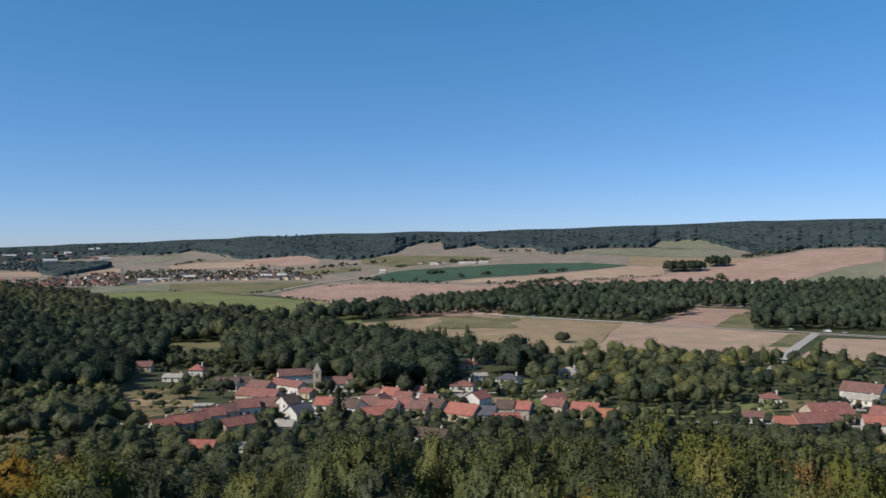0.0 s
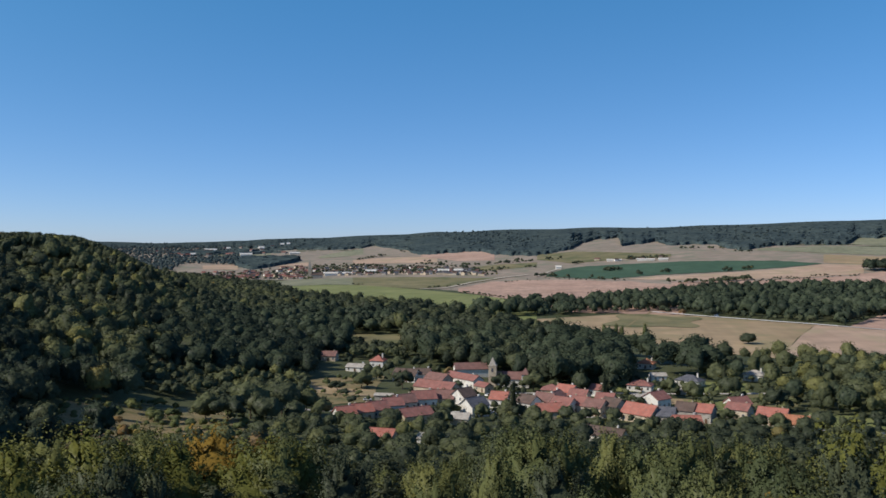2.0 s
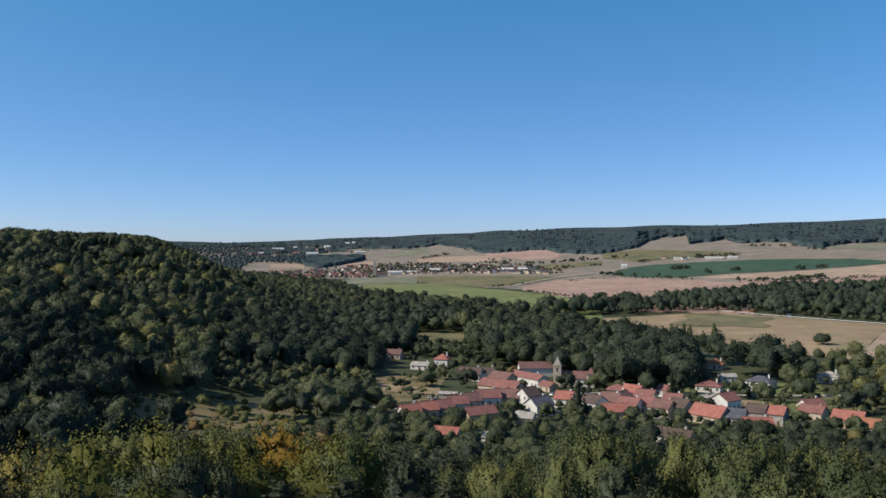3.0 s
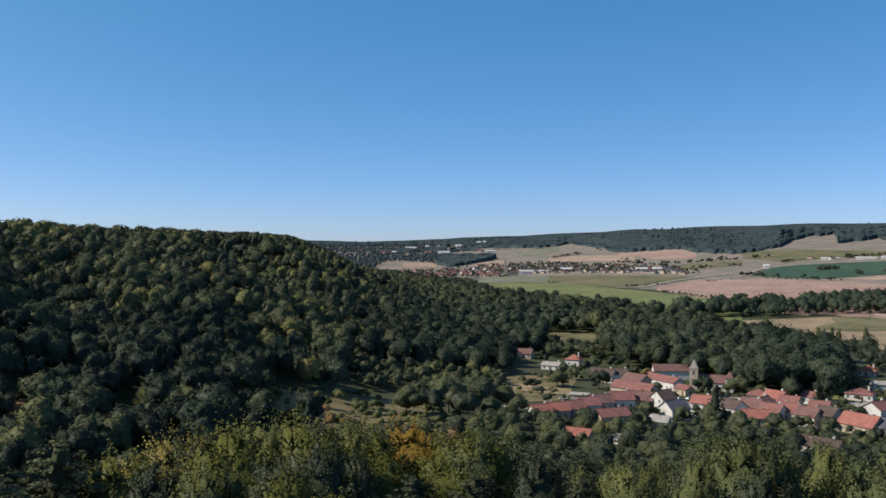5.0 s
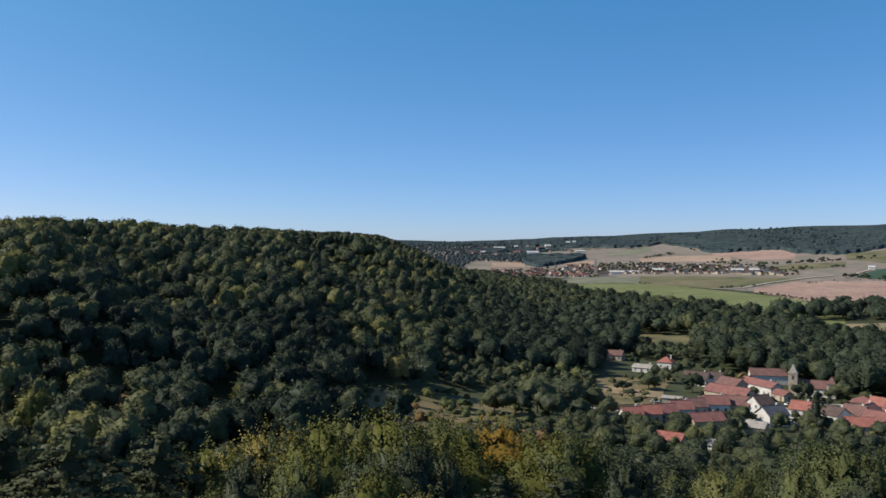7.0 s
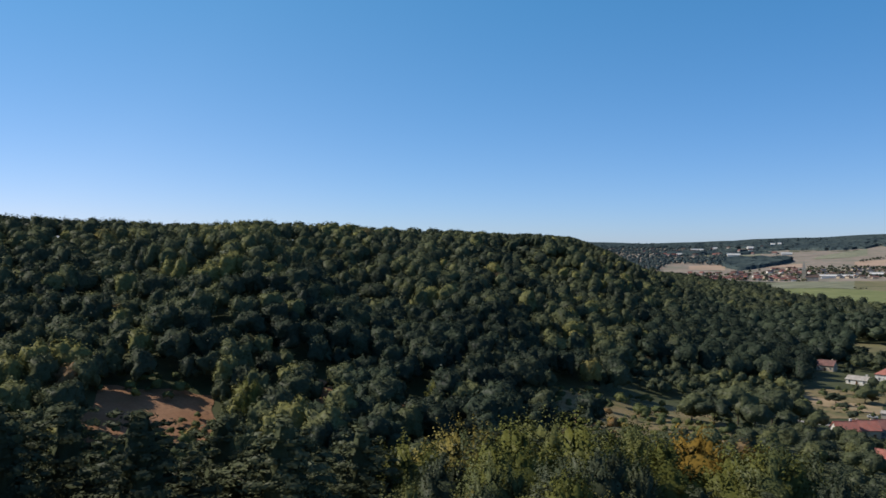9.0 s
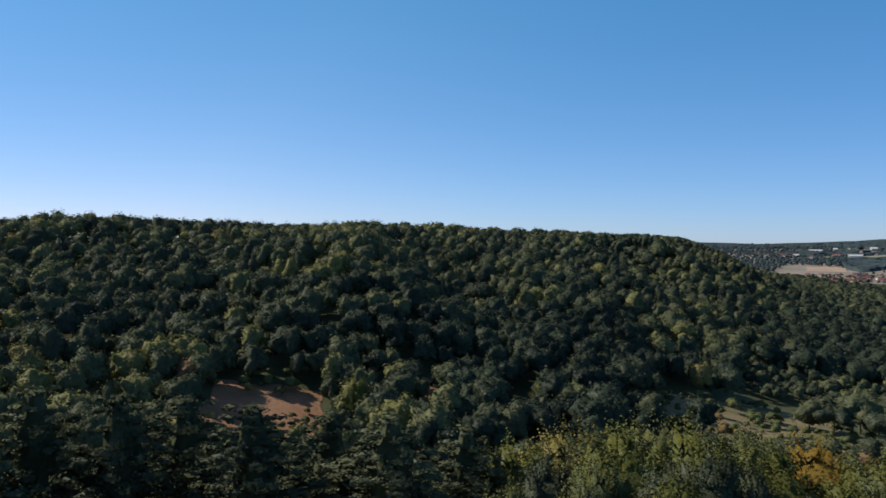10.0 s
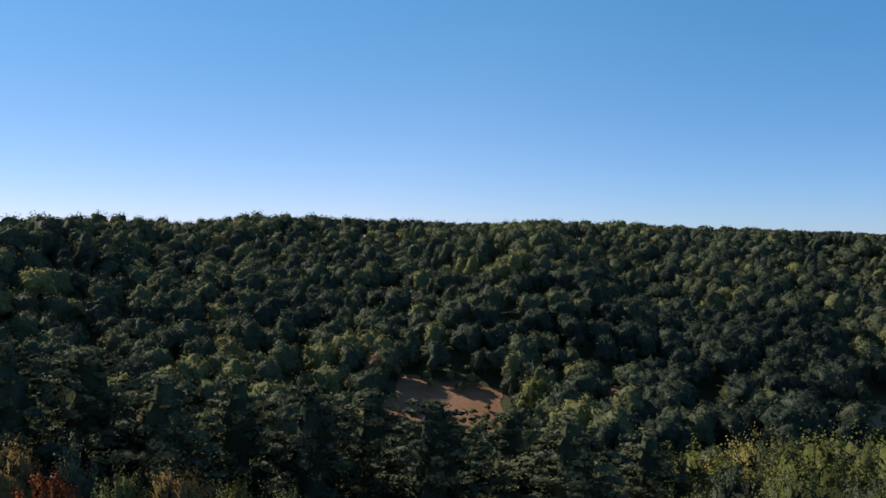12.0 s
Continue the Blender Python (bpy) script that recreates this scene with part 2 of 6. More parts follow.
def height(x, y):
    x, y = np.asarray(x, float), np.asarray(y, float)
    r = np.hypot(x, y) + 1e-6
    a = np.degrees(np.arctan2(-x, y))
    aw = np.clip(a, -60, 60)
    s, m, mz = np.interp(aw, FAR_A, FAR_START), np.interp(aw, FAR_A, FAR_MID), np.interp(aw, FAR_A, FAR_MID_Z)
    t, tz = np.interp(aw, FAR_A, FAR_TOP), np.interp(aw, FAR_A, FAR_TOP_Z)
    rise = np.clip((r - s) / (m - s), 0, 1)
    up = np.clip((r - m) / (t - m), 0, 1)
    far = mz * rise ** 1.25 + (tz - mz) * (0.35 * up + 0.65 * smooth01(up, 0, 1))
    far = far + 5 * np.sin(x / 210 + 1.0) * np.sin(y / 330) * smooth01(r, 1500, 2500) * (1 - smooth01(r, 3000, 3800))
    behind = smooth01(np.abs(a), 100, 130)
    far = far * (1 - behind)
    steep = np.interp(y, [250, 830], [1.0, 0.45])
    down = crest_distance(x, y) / steep
    along = y - 0.35 * x + 0.8 * down
    spurs = (np.sin(along / 33) + 0.6 * np.sin(along / 19 + 1.1)) * smooth01(down, 30, 130) * (1 - smooth01(down, 220, 275))
    ridge = np.interp(down, RIDGE_D, RIDGE_Z) + 7.5 * spurs + 2.6 * np.sin(along / 61)* (1 - smooth01(down, 100, 200)) * smooth01(down, -200, -40)
    ridge = ridge + 4 * np.exp(-((a - 73) / 5) ** 2) * (1 - smooth01(down, 20, 140)) * smooth01(down, -200, -60)
    ridge = ridge - 10 * np.exp(-((a - 30.5) / 3.0) ** 2) * smooth01(r, 700, 1000)
    hill = np.interp(r, HILL_R, HILL_Z)
    plateau = np.interp(r, [0, 15, 60, 300, 900], [78.3, 74, 72, 78, 82])
    side = np.clip(smooth01(a, 72, 135) + smooth01(-a, 60, 120), 0, 1)
    hill = hill + (np.maximum(plateau, hill) - hill) * side
    k = 6.0
    ridge = np.maximum(ridge, 0)
    z = np.log(np.exp(far / k) + np.exp(ridge / k) + np.exp(hill / k) - 2) * k
    lumps = np.sin(x / 37 + 0.7) * np.cos(y / 29) + 0.6 * np.sin(x / 17 - y / 23)
    return z + lumps * np.clip(z, 0, 40) / 40 * smooth01(r, 30, 120) * (1 - smooth01(r, 1000, 1400))


def gz(x, y):
    return float(height(np.array([x]), np.array([y]))[0])


def mesh_object(name, verts, faces, mats, parent=None, smooth=False, tint=None, normals=None):
    """A mesh object from arrays; faces all have the same number of corners."""
    verts, faces = np.asarray(verts, np.float32), np.asarray(faces, np.int32)
    me = bpy.data.meshes.new(name)
    n = faces.shape[1]
    me.vertices.add(len(verts))
    me.vertices.foreach_set("co", verts.ravel())
    me.loops.add(faces.size)
    me.loops.foreach_set("vertex_index", faces.ravel())
    me.polygons.add(len(faces))
    me.polygons.foreach_set("loop_start", np.arange(0, faces.size, n, dtype=np.int32))
    me.polygons.foreach_set("use_smooth", np.full(len(faces), smooth))
    if tint is not None:
        me.attributes.new("tint", "FLOAT", "POINT").data.foreach_set("value", np.asarray(tint, np.float32))
    for m in (mats if isinstance(mats, (list, tuple)) else [mats]):
        me.materials.append(m)
    me.update(calc_edges=True)
    if normals is not None:
        me.normals_split_custom_set_from_vertices(np.asarray(normals, np.float32))
    ob = new(name, me)
    if parent:
        ob.parent = parent
    return ob


def grid_faces(nu, nv, wrap=False):
    i, j = np.meshgrid(np.arange(nu if wrap else nu - 1), np.arange(nv - 1), indexing="ij")
    i2 = (i + 1) % nu
    return np.stack([i * nv + j, i2 * nv + j, i2 * nv + j + 1, i * nv + j + 1], -1).reshape(-1, 4)


az = np.concatenate([np.arange(-180, -48, 6.0), np.arange(-48, 116, 0.7), np.arange(116, 179, 6.0)])
rr = np.concatenate([[0.01], np.geomspace(4, 4980, 205)])
A, Rr = np.meshgrid(np.radians(az), rr, indexing="ij")
X, Y = -np.sin(A) * Rr, np.cos(A) * Rr
gv = np.stack([X, Y, height(X, Y)], -1).reshape(-1, 3)
ground = mesh_object("ground", gv, grid_faces(len(az), len(rr), True)[:, ::-1], M_GROUND, smooth=True)
tagged(ground, "rolling valley ground of dry grass and leaf litter", "ground", kind="structure")


def field(name, corners, material, label, nu=40, nv=24, lift=0.0006, wobble=0.006):
    """A parcel draped on the ground; corners (azimuth, distance): near left, near right, far right, far left."""
    a0, r0 = corners[0]
    u, v = np.meshgrid(np.linspace(0, 1, nu), np.linspace(0, 1, nv), indexing="ij")
    p = [np.array(at(a, r)) for a, r in corners]
    w = [(1 - u) * (1 - v), u * (1 - v), u * v, (1 - u) * v]
    x, y = (sum(wi * pi[k] for wi, pi in zip(w, p)) for k in (0, 1))
    span = np.hypot(p[1][0] - p[0][0], p[1][1] - p[0][1])
    x = x + np.sin(v * 9 + r0) * wobble * span * (1 - 2 * u)
    y = y + np.sin(u * 11 + a0) * wobble * span * (1 - 2 * v)
    z = height(x, y) + 0.3 * lift * np.hypot(x, y)
    ob = mesh_object(name, np.stack([x, y, z], -1).reshape(-1, 3), grid_faces(nu, nv), material, smooth=True)
    return tagged(ob, label, "field", kind="structure")


def band(name, near, far, material, label, lift=0.0008, nu=48, nv=20):
    """A parcel draped on the ground between two edges given as (azimuth, distance) from left to right."""
    lo, hi = max(min(a for a, _ in e) for e in (near, far)), min(max(a for a, _ in e) for e in (near, far))
    a = np.linspace(hi, lo, nu)
    r0, r1 = (np.interp(-a, [-q[0] for q in e], [q[1] for q in e]) for e in (near, far))
    ragged = np.sin(a * 23 + r0[0]) * 4 + np.sin(a * 61) * 2
    v = np.linspace(0, 1, nv)
    r = (r0 + ragged)[:, None] * (1 - v) + (r1 + ragged[::-1])[:, None] * v
    x, y = -np.sin(np.radians(a))[:, None] * r, np.cos(np.radians(a))[:, None] * r
    ob = mesh_object(name, np.stack([x, y, height(x, y) + 0.3 * lift * r], -1).reshape(-1, 3), grid_faces(nu, nv), material, smooth=True)
    return tagged(ob, label, "field", kind="structure")


def strip(name, points, width, material, label, category="road", lift=0.0009, kind="structure"):
    """A road or track along points (azimuth, distance), draped on the ground."""
    ctrl = np.array([at(a, r) for a, r in points])
    t = np.linspace(0, len(ctrl) - 1, 24 * (len(ctrl) - 1) + 1)
    c = np.stack([np.interp(t, np.arange(len(ctrl)), ctrl[:, k]) for k in (0, 1)], 1)
    for _ in range(3):
        c[1:-1] = (c[:-2] + 2 * c[1:-1] + c[2:]) / 4
    d = np.gradient(c, axis=0)
    d /= np.linalg.norm(d, axis=1)[:, None]
    nrm = np.stack([-d[:, 1], d[:, 0]], 1)
    rows = [c + nrm * width * k for k in (-0.5, 0, 0.5)]
    v = np.stack([np.stack([p[:, 0], p[:, 1], height(p[:, 0], p[:, 1]) + 0.35 * lift * np.hypot(p[:, 0], p[:, 1]) + 0.05], 1) for p in rows], 1)
    ob = mesh_object(name, v.reshape(-1, 3), grid_faces(len(c), 3), material, smooth=True)
    return tagged(ob, label, category, kind=kind)


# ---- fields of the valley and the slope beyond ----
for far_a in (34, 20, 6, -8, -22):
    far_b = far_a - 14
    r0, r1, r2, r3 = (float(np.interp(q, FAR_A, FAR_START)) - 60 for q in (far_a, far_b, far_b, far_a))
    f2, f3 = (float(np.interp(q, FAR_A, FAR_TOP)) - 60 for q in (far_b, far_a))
    field("field", [(far_a, r0), (far_b, r1), (far_b, f2), (far_a, f3)], M_HAZEDRY,
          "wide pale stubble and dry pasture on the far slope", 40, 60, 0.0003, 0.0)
field("field", [(3.2, 757), (-9.5, 652), (-11.7, 945), (-1.9, 1052)], M_DRY, "dry tan pasture with olive patches beside the village woods")
field("field", [(8.6, 790), (-0.6, 790), (-1.9, 1050), (8.3, 900)], M_DRY, "strip of dry tan pasture before the river wood", lift=0.0004)
field("field", [(1.0, 858), (-4.6, 872), (-4.9, 992), (-0.2, 1020)], M_OLIVE, "olive green patch in the dry pasture", 30, 20, 0.0018, 0.06)
field("field", [(-9.5, 652), (-21.1, 637), (-23.0, 869), (-11.7, 945)], M_STUBBLE, "harvested pinkish tan stubble field by the road")
field("field", [(-20.6, 745), (-22.3, 752), (-23.1, 862), (-21.9, 863)], M_OLIVE, "small wedge of dull green verge by the road", 16, 16, 0.0009)
field("field", [(-22.4, 678), (-33, 690), (-33, 858), (-24.0, 836)], M_STUBBLE, "pale stubble field beyond the road")
field("field", [(-13.5, 930), (-17.5, 906), (-19.7, 1190), (-16.0, 1205)], M_PLOUGH, "brown ploughed wedge between two woods")
field("field", [(-17.4, 908), (-19.8, 904), (-19.8, 1105), (-18.7, 1105)], M_OLIVE, "olive strip of grass beside a ploughed wedge", 20, 20, 0.0009)
# parcels of the far slope: near edge, far edge
band("field", [(22.9, 920), (5.4, 850)],
     [(22.9, 1640), (19.3, 1710), (16.6, 1680), (13.4, 1540), (10.6, 1420), (8.4, 1330), (5.4, 1170)], M_MEADOW, "smooth pale green meadow beyond the river woods", 0.0008)
band("field", [(22.6, 1650), (19.3, 1720), (17.6, 1700)],
     [(22.6, 1850), (20.9, 1990), (17.6, 1970)], M_PALEGREEN, "pale strip of dry grass along the meadow", 0.00092)
band("field", [(17.6, 1700), (13.4, 1560), (12.0, 1590), (10.6, 1630), (8.0, 1760)],
     [(17.6, 1990), (14.1, 1920), (10.6, 1830), (8.0, 1790)], M_OLIVE, "olive brown pasture below the far village", 0.00104)
band("field", [(10.6, 1470), (8.4, 1330), (5.4, 1180), (3.2, 1030), (-4.0, 1020)],
     [(10.6, 1560), (8.4, 1700), (6.1, 1730), (3.2, 1720), (0.9, 1670), (-0.6, 1660), (-4.0, 1560)], M_PLOUGH, "pinkish ploughed field with smooth soil", 0.00116)
band("field", [(17.6, 2630), (15.2, 2590), (13.4, 2520), (12.0, 2490)],
     [(17.6, 2820), (16.2, 2870), (13.4, 2820), (12.0, 2710)], M_STUBBLE, "pink stubble strip above the far village", 0.0008)
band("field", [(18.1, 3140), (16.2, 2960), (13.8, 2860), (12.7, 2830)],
     [(18.1, 3410), (16.9, 3670), (15.9, 3730), (15.0, 3420), (13.8, 3150), (12.7, 2880)], M_HAZEDRY, "dry pale hilltop pasture below the wood", 0.00092)
band("field", [(13.1, 2800), (10.6, 2480), (8.2, 2420)],
     [(13.1, 2880), (11.3, 2960), (9.4, 2930), (8.2, 2730)], M_PLOUGH, "pink ploughed slope below the far wood", 0.00104)
band("field", [(19.8, 2990), (17.9, 3050), (16.9, 3130)],
     [(19.8, 3120), (19.0, 3350), (17.6, 3520), (16.9, 3630)], M_PALEGREEN, "green pasture on the slope behind the far village", 0.00116)
band("field", [(9.8, 2000), (8.4, 2020), (5.4, 2120)],
     [(9.8, 2160), (8.4, 2210), (5.4, 2250)], M_OLIVE, "dull fallow strips on the far slope", 0.0008)
band("field", [(5.4, 2340), (3.1, 2160), (0.1, 2230), (-3.2, 2260)],
     [(5.4, 2550), (3.1, 2600), (0.1, 2450), (-3.2, 2340)], M_OLIVE, "dry olive hillside above the maize", 0.00092)
band("field", [(4.8, 1810), (2.4, 1740), (0.5, 1720), (-0.6, 1750), (-2.5, 1800), (-6.2, 1850), (-9.9, 1920), (-12.1, 1990)],
     [(4.8, 1860), (3.5, 2010), (2.4, 2060), (0.1, 2080), (-2.5, 2110), (-4.3, 2130), (-9.5, 2090), (-12.1, 2000)], M_CROP, "dark green maize field on the far slope", 0.00164)
band("field", [(-0.6, 1700), (-4.3, 1680), (-8.1, 1670), (-11.7, 1720), (-14.4, 1760)],
     [(-0.6, 1720), (-2.5, 1770), (-6.2, 1820), (-9.9, 1890), (-12.2, 1990), (-14.4, 1950)], M_STUBBLE, "pale pink stubble strip beside the maize", 0.00116)
band("field", [(-3.2, 1440), (-14.4, 1410)],
     [(-3.2, 1640), (-8.1, 1650), (-11.7, 1700), (-14.4, 1740)], M_PLOUGH, "orange brown ploughed strip before the river wood", 0.0008)
band("field", [(-14.2, 1430), (-21.7, 1420), (-22.3, 1610), (-23.3, 1710), (-25.1, 1870), (-27.1, 1960)],
     [(-14.2, 1760), (-17.0, 1860), (-19.4, 2060), (-20.7, 2130), (-22.0, 2210), (-22.9, 2300), (-25.8, 2370), (-27.1, 2340)], M_PLOUGH, "broad pink brown ploughed slope", 0.00092)
band("field", [(-21.9, 1420), (-27.1, 1380)],
     [(-21.9, 1600), (-23.3, 1700), (-25.1, 1860), (-27.1, 1940)], M_PALEGREEN, "pale green striped field on the slope", 0.00104)
band("field", [(-8.4, 2390), (-11.7, 2300), (-15.2, 2190), (-19.0, 2150)],
     [(-8.4, 2450), (-10.3, 2490), (-13.5, 2540), (-17.0, 2380), (-19.0, 2220)], M_PALEGREEN, "long pale green strip below the far wood", 0.00116)
band("field", [(-12.2, 2020), (-14.6, 1960), (-17.3, 1930), (-20.4, 2120)],
     [(-12.2, 2240), (-15.2, 2150), (-19.4, 2110), (-20.4, 2150)], M_DRY, "tan stubble slope beside the round copse", 0.0008)
band("field", [(-13.8, 2620), (-15.2, 2550), (-18.7, 2380)],
     [(-13.8, 2820), (-14.6, 2850), (-16.6, 2800), (-18.7, 2540)], M_PALEGREEN, "grassy tongue running up into the far wood", 0.00092)
band("field", [(3.3, 2630), (1.6, 2580), (-0.0, 2620)],
     [(3.3, 2690), (2.6, 3020), (1.6, 3250), (-0.0, 3240)], M_HAZEDRY, "pale bare spur of the far hills", 0.00104)
band("field", [(27.2, 2530), (25.0, 2470)],
     [(27.2, 2700), (26.0, 2720), (25.0, 2690)], M_STUBBLE, "pink stubble strip on the valley plain", 0.00116)
band("field", [(22.6, 2590), (20.5, 2600)],
     [(22.6, 2740), (20.5, 2760)], M_STUBBLE, "narrow stubble strip behind red roofs", 0.0008)
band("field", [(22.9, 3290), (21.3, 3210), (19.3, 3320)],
     [(22.9, 3620), (21.3, 3660), (19.3, 3510)], M_HAZEDRY, "pale fallow strips on the valley plain", 0.00092)
band("field", [(28.4, 3500), (25.4, 3450), (22.9, 3340)],
     [(28.4, 3620), (25.4, 3680), (22.9, 3570)], M_PALEGREEN, "pale green strip on the hazy plain", 0.00104)
# bare ground on the wooded ridge
field("field", [(66.8, 254), (57.6, 254), (58.1, 288), (64.8, 290)], M_EARTH, "bare reddish earth clearing on the wooded slope", 30, 20, 0.002, 0.05)
field("field", [(51.8, 284), (50.2, 284), (50.3, 306), (51.6, 306)], M_EARTH, "small patch of bare earth between slope trees", 14, 10, 0.002, 0.05)
field("field", [(46.1, 280), (44.6, 280), (44.7, 300), (45.9, 300)], M_EARTH, "small patch of bare earth below the ridge wood", 14, 10, 0.002, 0.05)
field("field", [(38.5, 290), (24.0, 318), (26.0, 392), (35.0, 362)], M_GLADE, "grassy clearing with dry earth on the hillside", 30, 20, 0.002, 0.02)
field("field", [(36.5, 308), (33.0, 312), (32.5, 330), (35.0, 328)], M_EARTH, "dry reddish earth in the hillside clearing", 20, 16, 0.0026, 0.03)
field("field", [(20.8, 405), (16.5, 425), (15.5, 520), (20.3, 500)], M_GLADE, "rough village paddock of dry grass", 24, 20, 0.001, 0.02)
field("field", [(20.5, 452), (16.2, 440), (16.0, 462), (20.3, 475)], M_DRY, "pale dry strip of bare paddock", 20, 8, 0.0016, 0.02)
field("field", [(18.0, 690), (14.2, 670), (14.0, 772), (17.8, 772)], M_OLIVE, "olive green meadow enclosed by valley woods", 20, 16, 0.001, 0.02)

# roads
strip("road", [(-20.9, 600), (-21.6, 680), (-22.5, 770), (-23.2, 845), (-23.4, 885)], 8.0, M_ROAD, "pale asphalt road climbing from the bridge", lift=0.0016)
strip("road", [(-34, 875), (-27, 868), (-23.3, 880), (-17, 905), (-11.7, 952), (-6, 1005), (-2.0, 1062)], 7.0, M_ROAD, "asphalt main road along the river wood", lift=0.0016)
strip("track", [(-23.1, 850), (-23.7, 862), (-24.6, 864), (-26.0, 858), (-29.0, 852)], 5.0, M_TRACK, "pale gravel slip road curving off the junction", "track", 0.0017)
strip("track", [(-2.0, 1060), (-1.2, 960), (-0.4, 860)], 2.5, M_GLADE, "grassy farm track across the pasture", "track", 0.0014)
strip("track", [(13.2, 1540), (11.3, 1580), (9.8, 1690), (7.6, 1800), (6.0, 1860)], 9.0, M_TRACK, "pale gravel track between the fields", "track", 0.0022)
strip("track", [(5.1, 1830), (4.7, 1920), (4.1, 1990)], 7.0, M_TRACK, "short pale track to the farm", "track", 0.0022)
strip("road", [(22, 400), (17, 392), (13, 398), (9, 400), (5, 395), (0, 392), (-6, 402), (-12, 395), (-20, 410), (-30, 430)], 5.0, M_ROAD, "village street of worn asphalt")
strip("road", [(9.2, 402), (8.6, 440), (7.0, 462), (3, 470), (-4, 480), (-10, 500)], 4.0, M_ROAD, "village lane past the church")


# ---- trees ----
def icosphere(sub):
    bm = bmesh.new()
    bmesh.ops.create_icosphere(bm, subdivisions=sub, radius=1)
    v = np.array([x.co[:] for x in bm.verts])
    f = np.array([[x.index for x in q.verts] for q in bm.faces])
    bm.free()
    return v, f


def open_below(ico, cut):
    """A ball without its underside."""
    v, f = ico
    f = f[v[f][:, :, 2].mean(1) > cut]
    used = np.unique(f)
    back = np.zeros(len(v), int)
    back[used] = np.arange(len(used))
    return v[used], back[f]


ICO0, ICO1, ICO2 = icosphere(1), icosphere(2), icosphere(3)
DOME1 = open_below(ICO1, -0.4)
DOME2 = open_below(ICO2, -0.5)


def unit(v):
    return v / (np.linalg.norm(v, axis=-1, keepdims=True) + 1e-9)


def leaf_cards(g, places, outward, size, up=0.45, jitter=0.8, quad=True):
    """Small folded leaf clumps at places, facing outward and up, each turned by chance."""
    n = len(places)
    nrm = unit(outward + np.array([0, 0, up]) + g.normal(0, jitter, (n, 3)) * 0.6)
    t = unit(np.cross(nrm, g.normal(0, 1, (n, 3))))
    b = np.cross(nrm, t)
    s = (size * g.uniform(0.6, 1.35, n))[:, None]
    if not quad:
        v = np.stack([places + t * s, places - t * s * 0.6 + b * s * 0.8, places - t * s * 0.5 - b * s * 0.85], 1)
        return v.reshape(-1, 3), np.arange(3 * n).reshape(-1, 3)
    v = np.stack([places + t * s, places + b * s * 0.6 + nrm * s * 0.15, places - t * s, places - b * s * 0.6 + nrm * s * 0.15], 1)
    i = np.arange(n)[:, None] * 4
    return v.reshape(-1, 3), np.concatenate([i + [0, 1, 2], i + [0, 2, 3]], 0)


def vertex_normals(v, f):
    """Smooth normals of a triangle mesh."""
    n = np.cross(v[f[:, 1]] - v[f[:, 0]], v[f[:, 2]] - v[f[:, 0]])
    out = np.zeros(v.shape)
    for k in range(3):
        np.add.at(out, f[:, k], n)
    return unit(out)


def winding(g, n, lo):
    """Directions spread evenly over a ball from its top down to the height lo."""
    z = 1 - (1 - lo) * (np.arange(n) + 0.5) / n
    ang = np.arange(n) * 2.39996 + g.normal(0, 0.25, n)
    flat = np.sqrt(np.maximum(0, 1 - z * z))
    return np.stack([flat * np.cos(ang), flat * np.sin(ang), z], 1)


def broadleaf(seed, lobes, cards, size, tall=1.0, core=None, lobe=(0.12, 0.20), ragged=(0.84, 1.09), fill=0.88):
    """Crown of unit height: a body swelling into rounded lobes, fringed with leaf clumps. Returns verts, tris and normals."""
    g = np.random.default_rng(seed)
    q, faces = core or ICO2
    mid = np.array([0, 0, 0.54])
    girth = np.array([0.40 / tall ** 0.7, 0.40 / tall ** 0.7, 0.44]) * g.uniform(0.84, 1.14, 3)
    out = winding(g, lobes, -0.45)
    c = mid + out * girth * g.uniform(0.40, 0.92, lobes)[:, None]
    r = g.uniform(*lobe, lobes) * g.choice([0.75, 1.0, 1.2], lobes)
    rel = c - mid
    b = q @ rel.T
    disc = b ** 2 - (rel ** 2).sum(1)[None] + r[None] ** 2
    reach = np.max(np.where(disc > 0, b + np.sqrt(np.maximum(disc, 0)), 0.16), axis=1)
    body = q * (reach * fill * g.uniform(0.92, 1.08, len(q)))[:, None] + mid
    body_normal = unit(vertex_normals(body, faces) + g.normal(0, 0.10, q.shape))
    k = g.choice(lobes, cards * 2, p=r ** 2 / (r ** 2).sum())
    d = unit(g.normal(0, 1, (cards * 2, 3)) + np.array([0, 0, 0.3]))
    p = c[k] + d * (r[k] * g.uniform(*ragged, cards * 2))[:, None]
    hidden = np.zeros(cards * 2, bool)
    for ci, ri in zip(c, r):
        hidden |= np.linalg.norm(p - ci, axis=1) < ri * 0.80
    p, d = p[~hidden][:cards], d[~hidden][:cards]
    v, f = leaf_cards(g, p, d, size, 0.15, 0.5, False)
    soft = unit(0.9 * d + 0.3 * unit(p - mid) + g.normal(0, 0.25, d.shape))
    return np.concatenate([body, v]), np.concatenate([faces, f + len(body)]), np.concatenate([body_normal, np.repeat(soft, 3, 0)])


